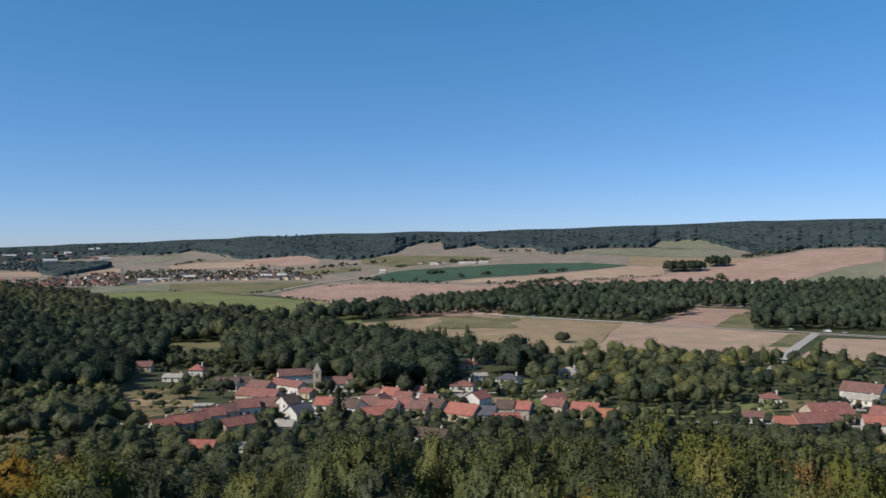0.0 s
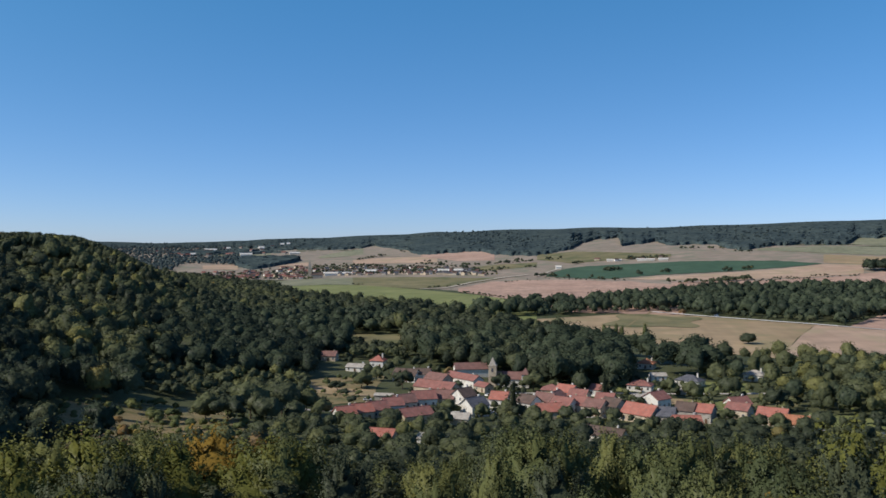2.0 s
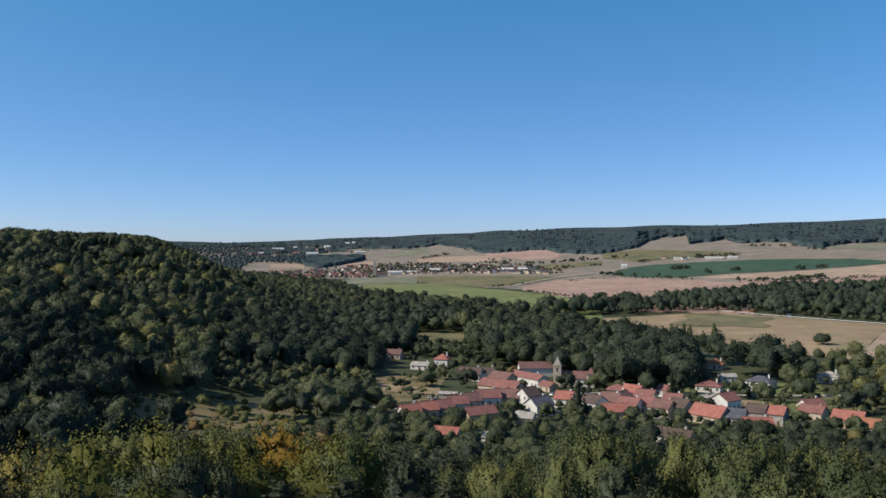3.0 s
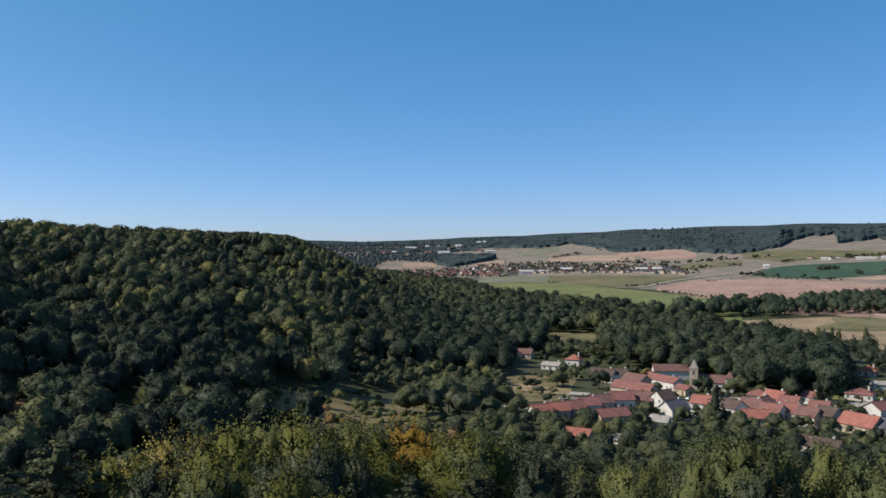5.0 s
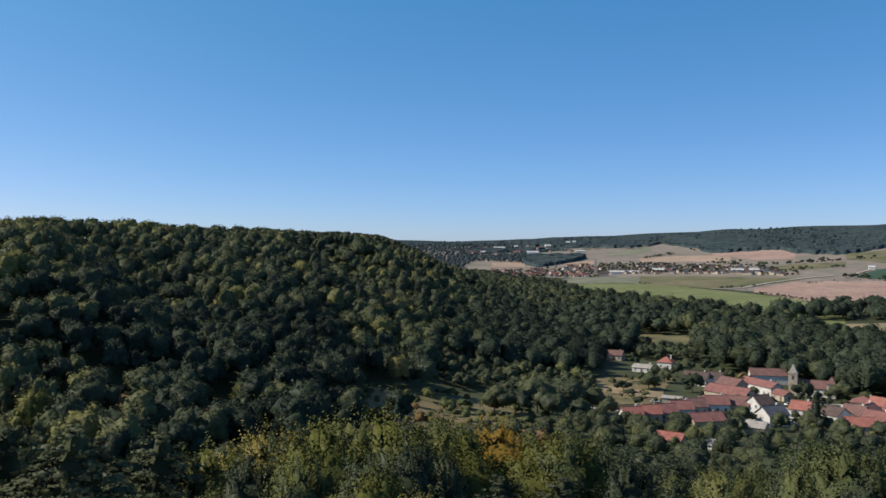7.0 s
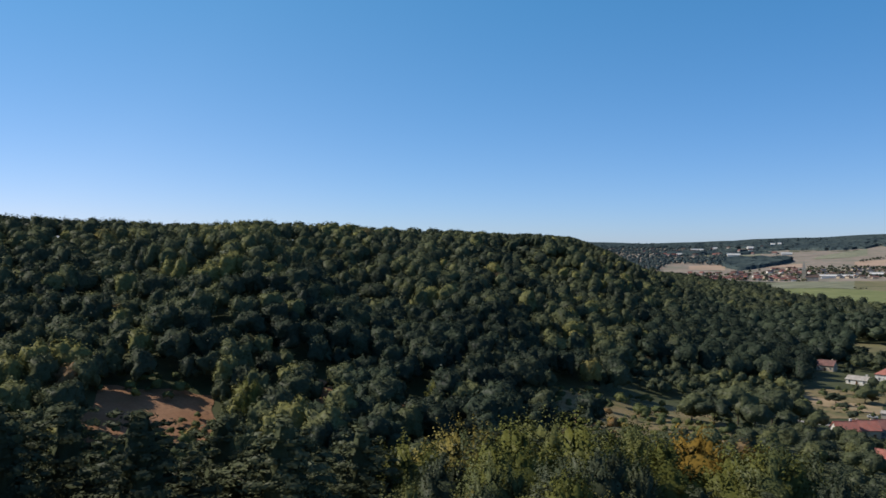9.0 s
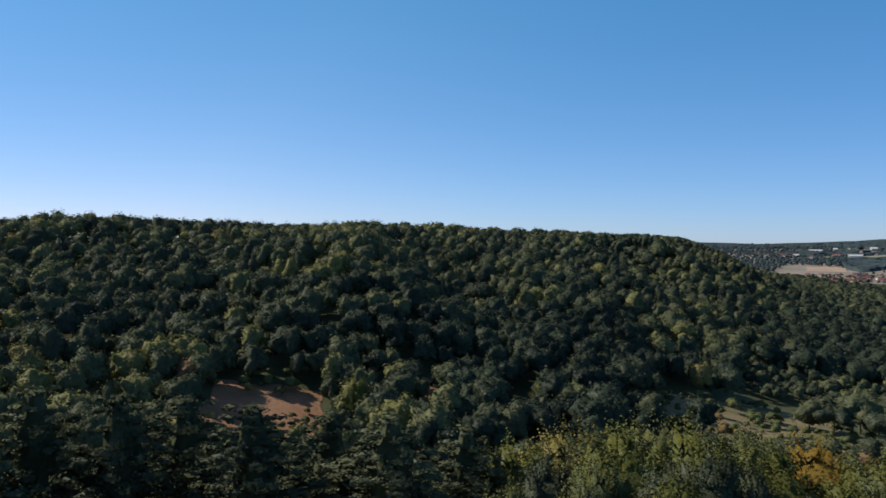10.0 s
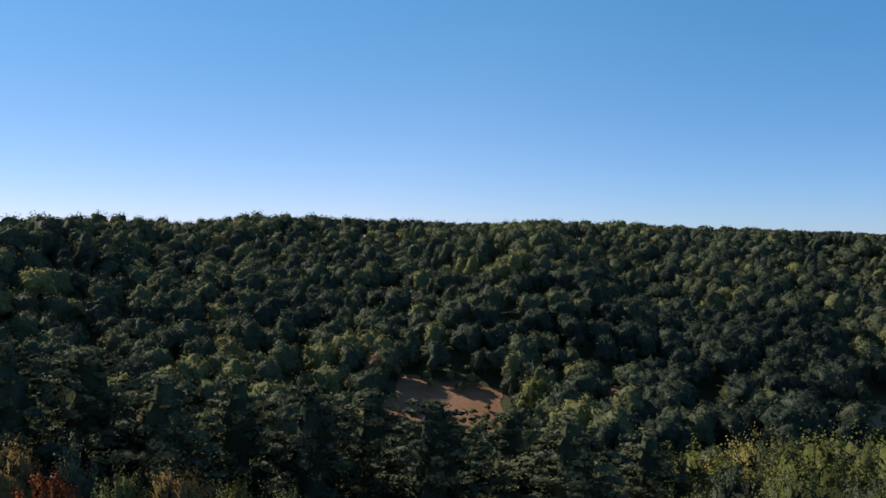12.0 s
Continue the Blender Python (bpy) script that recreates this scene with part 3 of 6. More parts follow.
def sprays(seed, n, cards, size, tall=1.0, length=(0.10, 0.20), upward=0.95):
    """Loose crown of unit height: leafy twigs standing up and out round a shaded middle."""
    g = np.random.default_rng(seed)
    mid = np.array([0, 0, 0.52])
    girth = np.array([0.37 / tall ** 0.7, 0.37 / tall ** 0.7, 0.42]) * g.uniform(0.9, 1.1, 3)
    boughs = winding(g, 15, -0.5)
    bough = mid + boughs * girth * g.uniform(0.58, 0.88, 15)[:, None]
    of = np.arange(n) % 15
    out = unit(boughs[of] + 0.75 * unit(g.normal(0, 1, (n, 3)) + np.array([0, 0, 0.4])))
    c = bough[of] + (out - 0.45 * boughs[of]) * g.uniform(0.07, 0.15, n)[:, None]
    ax = unit(out * np.array([1, 1, 0.5]) + np.array([0, 0, upward]) + g.normal(0, 0.28, (n, 3)))
    L = g.uniform(*length, n)
    rad = L * g.uniform(0.32, 0.46, n)
    t = unit(np.cross(ax, g.normal(0, 1, (n, 3))))
    bt = np.cross(ax, t)

    def on_twig(k, d, grow):
        shape = (rad[k] * (1 - 0.35 * d[:, 0]))[:, None]
        p = c[k] + ax[k] * (d[:, :1] * L[k][:, None]) * grow + (t[k] * d[:, 1:2] + bt[k] * d[:, 2:]) * shape * grow
        nrm = unit(ax[k] * d[:, :1] * 0.55 + t[k] * d[:, 1:2] + bt[k] * d[:, 2:])
        return p, nrm

    q, f = ICO0
    m = len(q)
    pb, nb = on_twig(np.repeat(np.arange(n), m), np.tile(q, (n, 1)), g.uniform(0.40, 0.66, (n * m, 1)))
    fb = (f[None] + (np.arange(n) * m)[:, None, None]).reshape(-1, 3)
    core = DOME2[0] * girth * g.uniform(0.66, 0.84, (len(DOME2[0]), 1)) + mid
    k = g.choice(n, cards, p=rad * L / (rad * L).sum())
    d = unit(g.normal(0, 1, (cards, 3)) + np.array([0.25, 0, 0]))
    p, nrm = on_twig(k, d, g.uniform(0.62, 1.25, (cards, 1)))
    v, fc = leaf_cards(g, p, nrm, size, 0.2, 0.5, False)
    soft = unit(0.45 * nrm + 0.45 * boughs[of][k] + 0.5 * unit(p - mid) + g.normal(0, 0.2, p.shape))
    nb = unit(0.35 * nb + 0.45 * np.repeat(boughs[of], m, 0) + 0.5 * unit(pb - mid))
    return (np.concatenate([core, pb, v]), np.concatenate([DOME2[1], fb + len(core), fc + len(core) + len(pb)]),
            np.concatenate([unit(core - mid), nb, np.repeat(soft, 3, 0)]))


def pine(seed, whorls, cards, size, spread=0.23, body=None):
    """Pine crown of unit height: whorls of boughs, each bearing flattened tufts of needles with gaps of shade between."""
    g = np.random.default_rng(seed)
    c, r, way = [], [], []
    for k in range(whorls):
        h = 0.22 + 0.70 * k / (whorls - 1)
        reach = 0.03 + spread * (1 - ((h - 0.15) / 0.85) ** 1.8) ** 0.9
        boughs = 8 if h < 0.75 else 6 if h < 0.88 else 3
        for b in range(boughs):
            ang = b * 2 * math.pi / boughs + k * 0.8 + g.normal(0, 0.25)
            d = reach * g.uniform(0.62, 1.15)
            lift = g.normal(0, 0.014)
            for u, grow in ((0.45, 0.9), (0.92, 1.0)):
                c.append((math.cos(ang) * d * u, math.sin(ang) * d * u, h + lift + g.normal(0, 0.012) + 0.22 * d * u * u))
                r.append((0.014 + 0.105 * d) * grow * g.uniform(0.7, 1.25))
                way.append((math.cos(ang), math.sin(ang), 0))
    c.append((0, 0, 0.95))
    r.append(0.035)
    way.append((0, 0, 1))
    c, r, way = np.array(c), np.array(r), np.array(way)
    flat = np.array([1, 1, 0.6])
    q, f = body or ICO0
    n, m = len(c), len(q)
    pb = (c[:, None] + q[None] * flat * (r[:, None] * g.uniform(0.5, 0.9, (n, m)))[..., None]).reshape(-1, 3)
    nb = unit(np.tile(q / flat, (n, 1)) * 0.5 + 0.75 * np.repeat(way, m, 0) + g.normal(0, 0.12, (n * m, 3)))
    fb = (f[None] + (np.arange(n) * m)[:, None, None]).reshape(-1, 3)
    rings, around = np.linspace(0.14, 0.95, 11), np.linspace(0, 2 * math.pi, 13)[:-1]
    deep = 0.010 + 0.44 * spread * (1 - (np.clip(rings - 0.15, 0, 1) / 0.85) ** 1.8) ** 0.9
    ring_way = np.stack([np.cos(around), np.sin(around), 0 * around], 1)
    pc = (ring_way[None] * (deep[:, None] * g.uniform(0.5, 1.2, (11, 12)))[..., None] + rings[:, None, None] * np.array([0, 0, 1.0])).reshape(-1, 3)
    i, j = np.meshgrid(np.arange(10), np.arange(12), indexing="ij")
    lo, hi = (i * 12 + j).ravel(), (i * 12 + (j + 1) % 12).ravel()
    fq = np.concatenate([np.stack([lo, hi, hi + 12], 1), np.stack([lo, hi + 12, lo + 12], 1)])
    fb = np.concatenate([fb, fq + len(pb)])
    pb, nb = np.concatenate([pb, pc]), np.concatenate([nb, unit(np.tile(ring_way, (11, 1)) + g.normal(0, 0.2, pc.shape))])
    k = g.choice(n, cards, p=r ** 2 / (r ** 2).sum())
    d = unit(g.normal(0, 1, (cards, 3)) + 0.5 * way[k] + np.array([0, 0, 0.3]))
    p = c[k] + d * flat * (r[k] * g.uniform(0.7, 1.45, cards))[:, None]
    v, fc = leaf_cards(g, p, unit(d + 0.4 * way[k]), size, 0.1, 0.4, False)
    soft = unit(unit(d / flat) * 0.5 + 0.75 * way[k] + g.normal(0, 0.18, p.shape))
    return np.concatenate([pb, v]), np.concatenate([fb, fc + len(pb)]), np.concatenate([nb, np.repeat(soft, 3, 0)])


def trunk_mesh(seed, limbs=6, top=0.75, girth=0.022):
    """Tapered trunk with limbs, unit height."""
    g = np.random.default_rng(seed)
    vs, fs, base = [], [], 0

    def tube(p, q, r0, r1):
        nonlocal base
        ax = unit(np.array(q) - p)
        t = unit(np.cross(ax, [0.31, 0.92, 0.2]))
        b = np.cross(ax, t)
        n = 6
        for c, r in ((np.array(p), r0), ((np.array(p) + q) / 2 + g.normal(0, 0.004, 3), (r0 + r1) / 2), (np.array(q), r1)):
            for k in range(n):
                w = 2 * math.pi * k / n
                vs.append(c + (t * math.cos(w) + b * math.sin(w)) * r)
        for j in range(2):
            for k in range(n):
                a0, a1 = base + j * n + k, base + j * n + (k + 1) % n
                fs.append((a0, a1, a1 + n, a0 + n))
        base += 3 * n

    tube((0, 0, -0.06), (g.normal(0, 0.01), g.normal(0, 0.01), top), girth, girth * 0.35)
    for k in range(limbs):
        h = 0.22 + 0.45 * k / limbs
        ang = k * 2.4
        tube((0, 0, h), (math.cos(ang) * 0.2, math.sin(ang) * 0.2, h + 0.16), girth * 0.5, girth * 0.15)
    return np.array(vs), np.array(fs)


# skyline of the wooded ridge: azimuth, slope of sight
SKY_A = [29.5, 31, 32, 33.4, 34.5, 36.7, 38.3, 41.3, 44, 46.5, 48.1, 50.5, 53, 55.4, 58.4, 60, 62.2, 65, 67.4, 72.5, 75.1, 77, 78.6, 80.5, 82.9, 85, 88, 89.2, 97]
SKY_S = [-.030, -.0195, -.0095, .0, .0075, .0112, .012, .0148, .0172, .02, .0203, .0252, .0245, .026, .0227, .023, .0234, .0265, .0295, .0336, .032, .027, .024, .028, .0318, .030, .0276, .022, .02]


def forest(name, xy, protos, heights, widths, material, label, tint=(0.0, 0.9), seed=1, sink=0.0, category="forest", skyline=False):
    """A wood that nobody could count: each tree a turned and scaled crown on the ground."""
    g = np.random.default_rng(seed)
    x, y = xy
    n = len(x)
    z = height(x, y) - sink
    pick = g.integers(0, len(protos), n)
    h, w, turn = g.uniform(*heights, n), g.uniform(*widths, n), g.uniform(0, 6.283, n)
    if skyline:
        a, r = np.degrees(np.arctan2(-x, y)), np.hypot(x, y)
        top = EYE_Z + r * np.interp(a, SKY_A, SKY_S) + 1.2 - np.abs(g.normal(0, 1.1, n))
        h = np.where(a > 29.5, np.clip(top - z, 3.0, h), h)
    tv = np.clip(np.where(g.random(n) < 0.07, 0.9, g.beta(1.7, 3.2, n)) * (tint[1] - tint[0]) + tint[0], 0, 1)
    tv = np.clip(tv + 0.16 * np.sin(x / 41 + 1) * np.sin(y / 53) + 0.10 * np.sin(x / 17 + y / 23), 0, 0.9)
    if skyline:
        tv = np.clip(tv + 0.45 * np.exp(-((a - 57.5) / 2.6) ** 2 - ((r - 520) / 70) ** 2), 0, 0.9)
    rare = g.random(n) < 0.012
    tv = np.where(rare, g.uniform(0.9, 1.0, n), tv)
    V, F, T, N, base = [], [], [], [], 0
    for k, (pv, pf, pn) in enumerate(protos):
        i = np.nonzero(pick == k)[0]
        if not len(i):
            continue
        c, s = np.cos(turn[i])[:, None], np.sin(turn[i])[:, None]
        vx = (pv[:, 0] * c - pv[:, 1] * s) * (w[i] * h[i])[:, None] + x[i][:, None]
        vy = (pv[:, 0] * s + pv[:, 1] * c) * (w[i] * h[i])[:, None] + y[i][:, None]
        vz = pv[:, 2] * h[i][:, None] + z[i][:, None]
        V.append(np.stack([vx, vy, vz], -1).reshape(-1, 3))
        F.append((pf[None] + (np.arange(len(i)) * len(pv))[:, None, None]).reshape(-1, 3) + base)
        N.append(np.stack([pn[:, 0] * c - pn[:, 1] * s, pn[:, 0] * s + pn[:, 1] * c, np.broadcast_to(pn[:, 2], (len(i), len(pv)))], -1).reshape(-1, 3))
        T.append(np.repeat(tv[i], len(pv)))
        base += len(i) * len(pv)
    ob = mesh_object(name, np.concatenate(V), np.concatenate(F), material, tint=np.concatenate(T), smooth=True, normals=np.concatenate(N))
    return tagged(ob, label, category, kind="stuff")


def scatter(x0, x1, y0, y1, gap, keep, seed):
    """Jittered places on a grid where keep(x, y, azimuth, distance) holds."""
    g = np.random.default_rng(seed)
    x, y = np.meshgrid(np.arange(x0, x1, gap), np.arange(y0, y1, gap * 0.87))
    x = x + (np.arange(x.shape[0]) % 2)[:, None] * gap / 2
    x, y = (q.ravel() + g.uniform(-0.38, 0.38, q.size) * gap for q in (x, y))
    a, r = np.degrees(np.arctan2(-x, y)), np.hypot(x, y)
    k = keep(x, y, a, r)
    return x[k], y[k]


def inside(a, r, corners):
    """Whether places lie in the plan quadrilateral of (azimuth, distance) corners."""
    x, y = -np.sin(np.radians(a)) * r, np.cos(np.radians(a)) * r
    p = [at(*c) for c in corners]
    res = np.zeros(x.shape, bool)
    for (x0, y0), (x1, y1) in zip(p, p[1:] + p[:1]):
        cross = ((y0 > y) != (y1 > y)) & (x < (x1 - x0) * (y - y0) / (y1 - y0 + 1e-12) + x0)
        res ^= cross
    return res


SHAPES = (0.85, 1.0, 1.2)
NEAR = [broadleaf(80 + k, 30 + k % 9, 520, 0.026, SHAPES[k % 3], DOME2, (0.08, 0.15)) for k in range(8)]
MID = [broadleaf(20 + k, 24 + k % 7, 300, 0.033, SHAPES[k % 3], DOME1, (0.09, 0.17)) for k in range(9)]
FAIR = [broadleaf(140 + k, 15, 90, 0.050, SHAPES[k % 3], DOME1, (0.11, 0.19)) for k in range(6)]
TINY = [broadleaf(45 + k, 8, 30, 0.07, SHAPES[k % 3], DOME1, (0.15, 0.23)) for k in range(6)]

CLEAR = [[(67, 228), (57.4, 228), (57.9, 288), (65.0, 290)], [(51.9, 262), (50.1, 262), (50.2, 306), (51.7, 306)], [(46.2, 262), (44.5, 262), (44.6, 300), (46.0, 300)], [(38.5, 290), (24.0, 318), (26.0, 392), (35.0, 362)],
         [(20.8, 405), (16.0, 395), (15.2, 520), (20.3, 500)], [(18.2, 596), (14.0, 596), (14.0, 770), (18.0, 770)]]


def on_ridge(x, y, a, r):
    steep = np.interp(y, [250, 830], [1.0, 0.45])
    d = crest_distance(x, y) / steep
    k = (d > -38) & (d < 345) & (a > 18) & (a < 97) & (r > 225) & (r < 1500) & (height(x, y) > 9) & ~((a < 31) & (r < 500))
    for c in CLEAR:
        k &= ~inside(a, r, c)
    return k


RIDGE_XY = scatter(-1300, 60, -200, 1700, 9.3, on_ridge, 3)
RIDGE_R = np.hypot(*RIDGE_XY)
RIDGE_A = np.degrees(np.arctan2(-RIDGE_XY[0], RIDGE_XY[1]))
# shade of the lower slope put into foliage colour, three trees in four
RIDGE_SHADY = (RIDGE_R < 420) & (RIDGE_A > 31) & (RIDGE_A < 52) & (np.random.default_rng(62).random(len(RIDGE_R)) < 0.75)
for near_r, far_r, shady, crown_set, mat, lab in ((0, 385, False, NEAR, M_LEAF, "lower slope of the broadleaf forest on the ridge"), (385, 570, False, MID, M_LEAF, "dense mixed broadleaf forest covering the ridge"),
                                                  (570, 2000, False, FAIR, M_LEAF, "far end of the broadleaf forest on the ridge"), (0, 420, True, NEAR, M_SHADE, "trees low on the ridge, shade put into darker foliage")):
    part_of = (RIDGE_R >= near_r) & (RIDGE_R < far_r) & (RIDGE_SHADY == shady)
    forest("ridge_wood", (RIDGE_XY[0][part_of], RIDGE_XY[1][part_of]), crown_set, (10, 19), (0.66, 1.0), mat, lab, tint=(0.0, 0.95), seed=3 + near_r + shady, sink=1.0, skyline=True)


def ridge_foot(x, y, a, r):
    k = (a > 20.3) & (a < 30) & (r > np.interp(a, [18, 21, 25, 30], [540, 500, 480, 470])) & (r < 640) & (height(x, y) < 22)
    return k & ~inside(a, r, CLEAR[4])


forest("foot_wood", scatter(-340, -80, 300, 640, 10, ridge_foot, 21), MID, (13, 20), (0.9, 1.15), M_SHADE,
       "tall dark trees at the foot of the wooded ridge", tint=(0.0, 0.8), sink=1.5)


def foot_bushes(x, y, a, r):
    k = (a > 19.5) & (a < 31) & (r > np.interp(a, [19, 22, 25, 31], [430, 392, 400, 398])) & (r < 490) & (height(x, y) < 24)
    return k & ~inside(a, r, CLEAR[4]) & ~inside(a, r, CLEAR[3]) & (np.random.default_rng(41).random(x.shape) < 0.8)


forest("thicket", scatter(-340, -80, 300, 620, 6, foot_bushes, 22), FAIR, (3.5, 9.0), (0.9, 1.3), M_LEAF,
       "light green thicket of bushes below the ridge", tint=(0.1, 0.8), category="bushes")


def meadow_edge(x, y, a, r):
    g = np.random.default_rng(43).random(x.shape)
    return (a > 13.8) & (a < 18.4) & (r > 596) & (r < 690) & (g < np.interp(r, [596, 640, 690], [0.95, 0.8, 0.3])) & ~((np.abs(a - 19.1) < 0.9) & (r < 605))


forest("thicket", scatter(-240, -120, 540, 700, 7, meadow_edge, 23), FAIR, (4.0, 10.0), (0.9, 1.3), M_LEAF,
       "bushes and young trees along the enclosed meadow", tint=(0.1, 0.6), category="bushes")


def valley_left(x, y, a, r):
    steep = np.interp(y, [250, 830], [1.0, 0.45])
    d = crest_distance(x, y) / steep
    front = np.interp(a, [6, 9, 13, 16, 19, 22, 30], [760, 700, 600, 590, 600, 560, 560])
    back = np.interp(a, [2, 7, 11, 17, 21.5, 23, 25.8, 27.8, 34], [900, 900, 960, 1130, 1290, 1560, 1740, 2150, 2300])
    k = (a > 4) & (a < 33) & (r > front) & (r < back) & (d > 330)
    k &= ~inside(a, r, CLEAR[5]) & ~inside(a, r, [(8.6, 790), (-0.6, 790), (-1.9, 1050), (8.3, 900)])
    return k


VALLEY_XY = scatter(-1250, 50, 500, 2100, 11, valley_left, 4)
VALLEY_A, VALLEY_R = np.degrees(np.arctan2(-VALLEY_XY[0], VALLEY_XY[1])), np.hypot(*VALLEY_XY)
OLD_OAKS = (VALLEY_A > 15.5 + 1.5 * np.sin(VALLEY_R / 50)) & (VALLEY_R < 960 + 60 * np.sin(VALLEY_A))
forest("valley_wood", tuple(q[~OLD_OAKS] for q in VALLEY_XY), FAIR, (9, 21), (0.75, 1.1), M_LEAF,
       "dense broadleaf wood on the valley floor", tint=(0.0, 0.7), sink=1.5)
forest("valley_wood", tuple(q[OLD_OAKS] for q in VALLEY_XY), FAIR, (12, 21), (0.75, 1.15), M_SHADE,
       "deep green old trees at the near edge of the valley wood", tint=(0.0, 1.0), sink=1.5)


def river_wood(x, y, a, r):
    front = np.interp(a, [-34, -23, -19.9, -19.8, -16.2, -16.1, -13.5, -12.4, -6, -2, 3, 7.2, 10], [910, 912, 910, 1205, 1212, 1100, 945, 968, 1035, 1075, 985, 960, 940])
    back = np.interp(a, [-34, -6, -1.1, 1.8, 5, 10], [1500, 1480, 1300, 1150, 1085, 1040])
    k = (a > -34) & (a < 9.6) & (r > front) & (r < back)
    return k & ~((a < -16) & (a > -19.8) & (r < 1215))


forest("river_wood", scatter(-200, 850, 700, 1500, 13, river_wood, 5), TINY, (11, 25), (0.6, 0.95), M_SHADE,
       "tall belt of riverside trees along the main road", tint=(0.25, 1.0), sink=2.0)


# houses among trees that stay in sight: azimuth, distance
OPEN_HOUSES = ((-1.7, 575), (-4.4, 510), (-8.3, 541), (-2.4, 525), (-20.8, 473), (-25.9, 490), (-1.3, 486))


def unhidden(a, r):
    k = np.ones(a.shape, bool)
    for ha, hr in OPEN_HOUSES:
        k &= ~((np.abs(a - ha) < 0.9) & (r > hr - 110) & (r < hr + 11))
    return k


def village_back(x, y, a, r):
    front = np.interp(a, [-6, -2, 1, 4, 8, 13], [470, 480, 485, 478, 515, 560])
    back = np.interp(a, [-5, 0, 5, 13], [600, 640, 700, 690])
    thin = np.random.default_rng(31).random(x.shape) < 0.3
    return ((a > -0.3) | (thin & (a > -6) & (r > 480))) & (a < 13) & (r > front) & (r < back) & unhidden(a, r)


PARK_XY = scatter(-180, 60, 440, 720, 10, village_back, 6)
PARK_OLD = (np.degrees(np.arctan2(-PARK_XY[0], PARK_XY[1])) < 4.5) | (np.random.default_rng(61).random(len(PARK_XY[0])) < 0.3)
forest("village_wood", tuple(q[PARK_OLD] for q in PARK_XY), MID, (16, 24), (0.8, 1.15), M_SHADE,
       "tall dark trees of a park behind the church", tint=(0.45, 1.0))
forest("village_wood", tuple(q[~PARK_OLD] for q in PARK_XY), MID, (12, 21), (0.75, 1.15), M_LEAF,
       "mid-green park trees behind the farm court", tint=(0.0, 0.5), seed=7)


def canal_wood(x, y, a, r):
    front = np.interp(a, [-31, -24, -20, -16, -10, -5], [560, 540, 480, 425, 440, 530])
    back = np.interp(a, [-31, -21, -20, -10, -5], [640, 625, 615, 625, 640])
    k = (a > -32) & (a < -5) & (r > front) & (r < back)
    thin = np.random.default_rng(32).random(x.shape) < np.interp(a, [-30, -24, -20, -13, -11, -5], [0.5, 0.4, 0.6, 0.85, 0.45, 0.3])
    return k & thin & ~((np.abs(a + 21.2) < 0.9) & (r > 520)) & unhidden(a, r)


CANAL_XY = scatter(30, 360, 360, 660, 9.5, canal_wood, 8)
CANAL_PICK = np.random.default_rng(33).choice(3, len(CANAL_XY[0]), p=(0.45, 0.32, 0.23))
for kind_no, mat, tall, wide, tints, lab in ((0, M_LEAF, (11, 19), (0.6, 1.0), (0.40, 1.0), "loose dark broadleaf trees between village and canal"),
                                             (1, M_LEAF, (5, 13), (0.7, 1.15), (0.35, 1.0), "light green garden trees between village and canal"),
                                             (2, M_SHADE, (9, 17), (0.7, 1.1), (0.7, 1.0), "tall deep green trees between village and canal")):
    forest("canal_wood", tuple(q[CANAL_PICK == kind_no] for q in CANAL_XY), MID, tall, wide, mat, lab, tint=tints, seed=40 + kind_no)


def crowns(x, y, cell, seed):
    """Height of a closed roof of round crowns, 0.6 to 1, one crown to a cell of the plan."""
    i, j = np.floor(x / cell), np.floor(y / cell)
    best = np.zeros(x.shape)
    for di in (-1, 0, 1):
        for dj in (-1, 0, 1):
            a, b = i + di, j + dj
            hx, hy, hz = ((np.sin(a * p + b * q + seed) * 43758.5453) % 1 for p, q in ((12.9898, 78.233), (39.3468, 11.135), (73.156, 52.235)))
            d = np.hypot(x - (a + 0.15 + 0.7 * hx) * cell, y - (b + 0.15 + 0.7 * hy) * cell) / cell
            best = np.maximum(best, (0.72 + 0.28 * hz) * np.sqrt(np.maximum(0.05, 1 - d * d)))
    return 0.85 + 0.15 * best


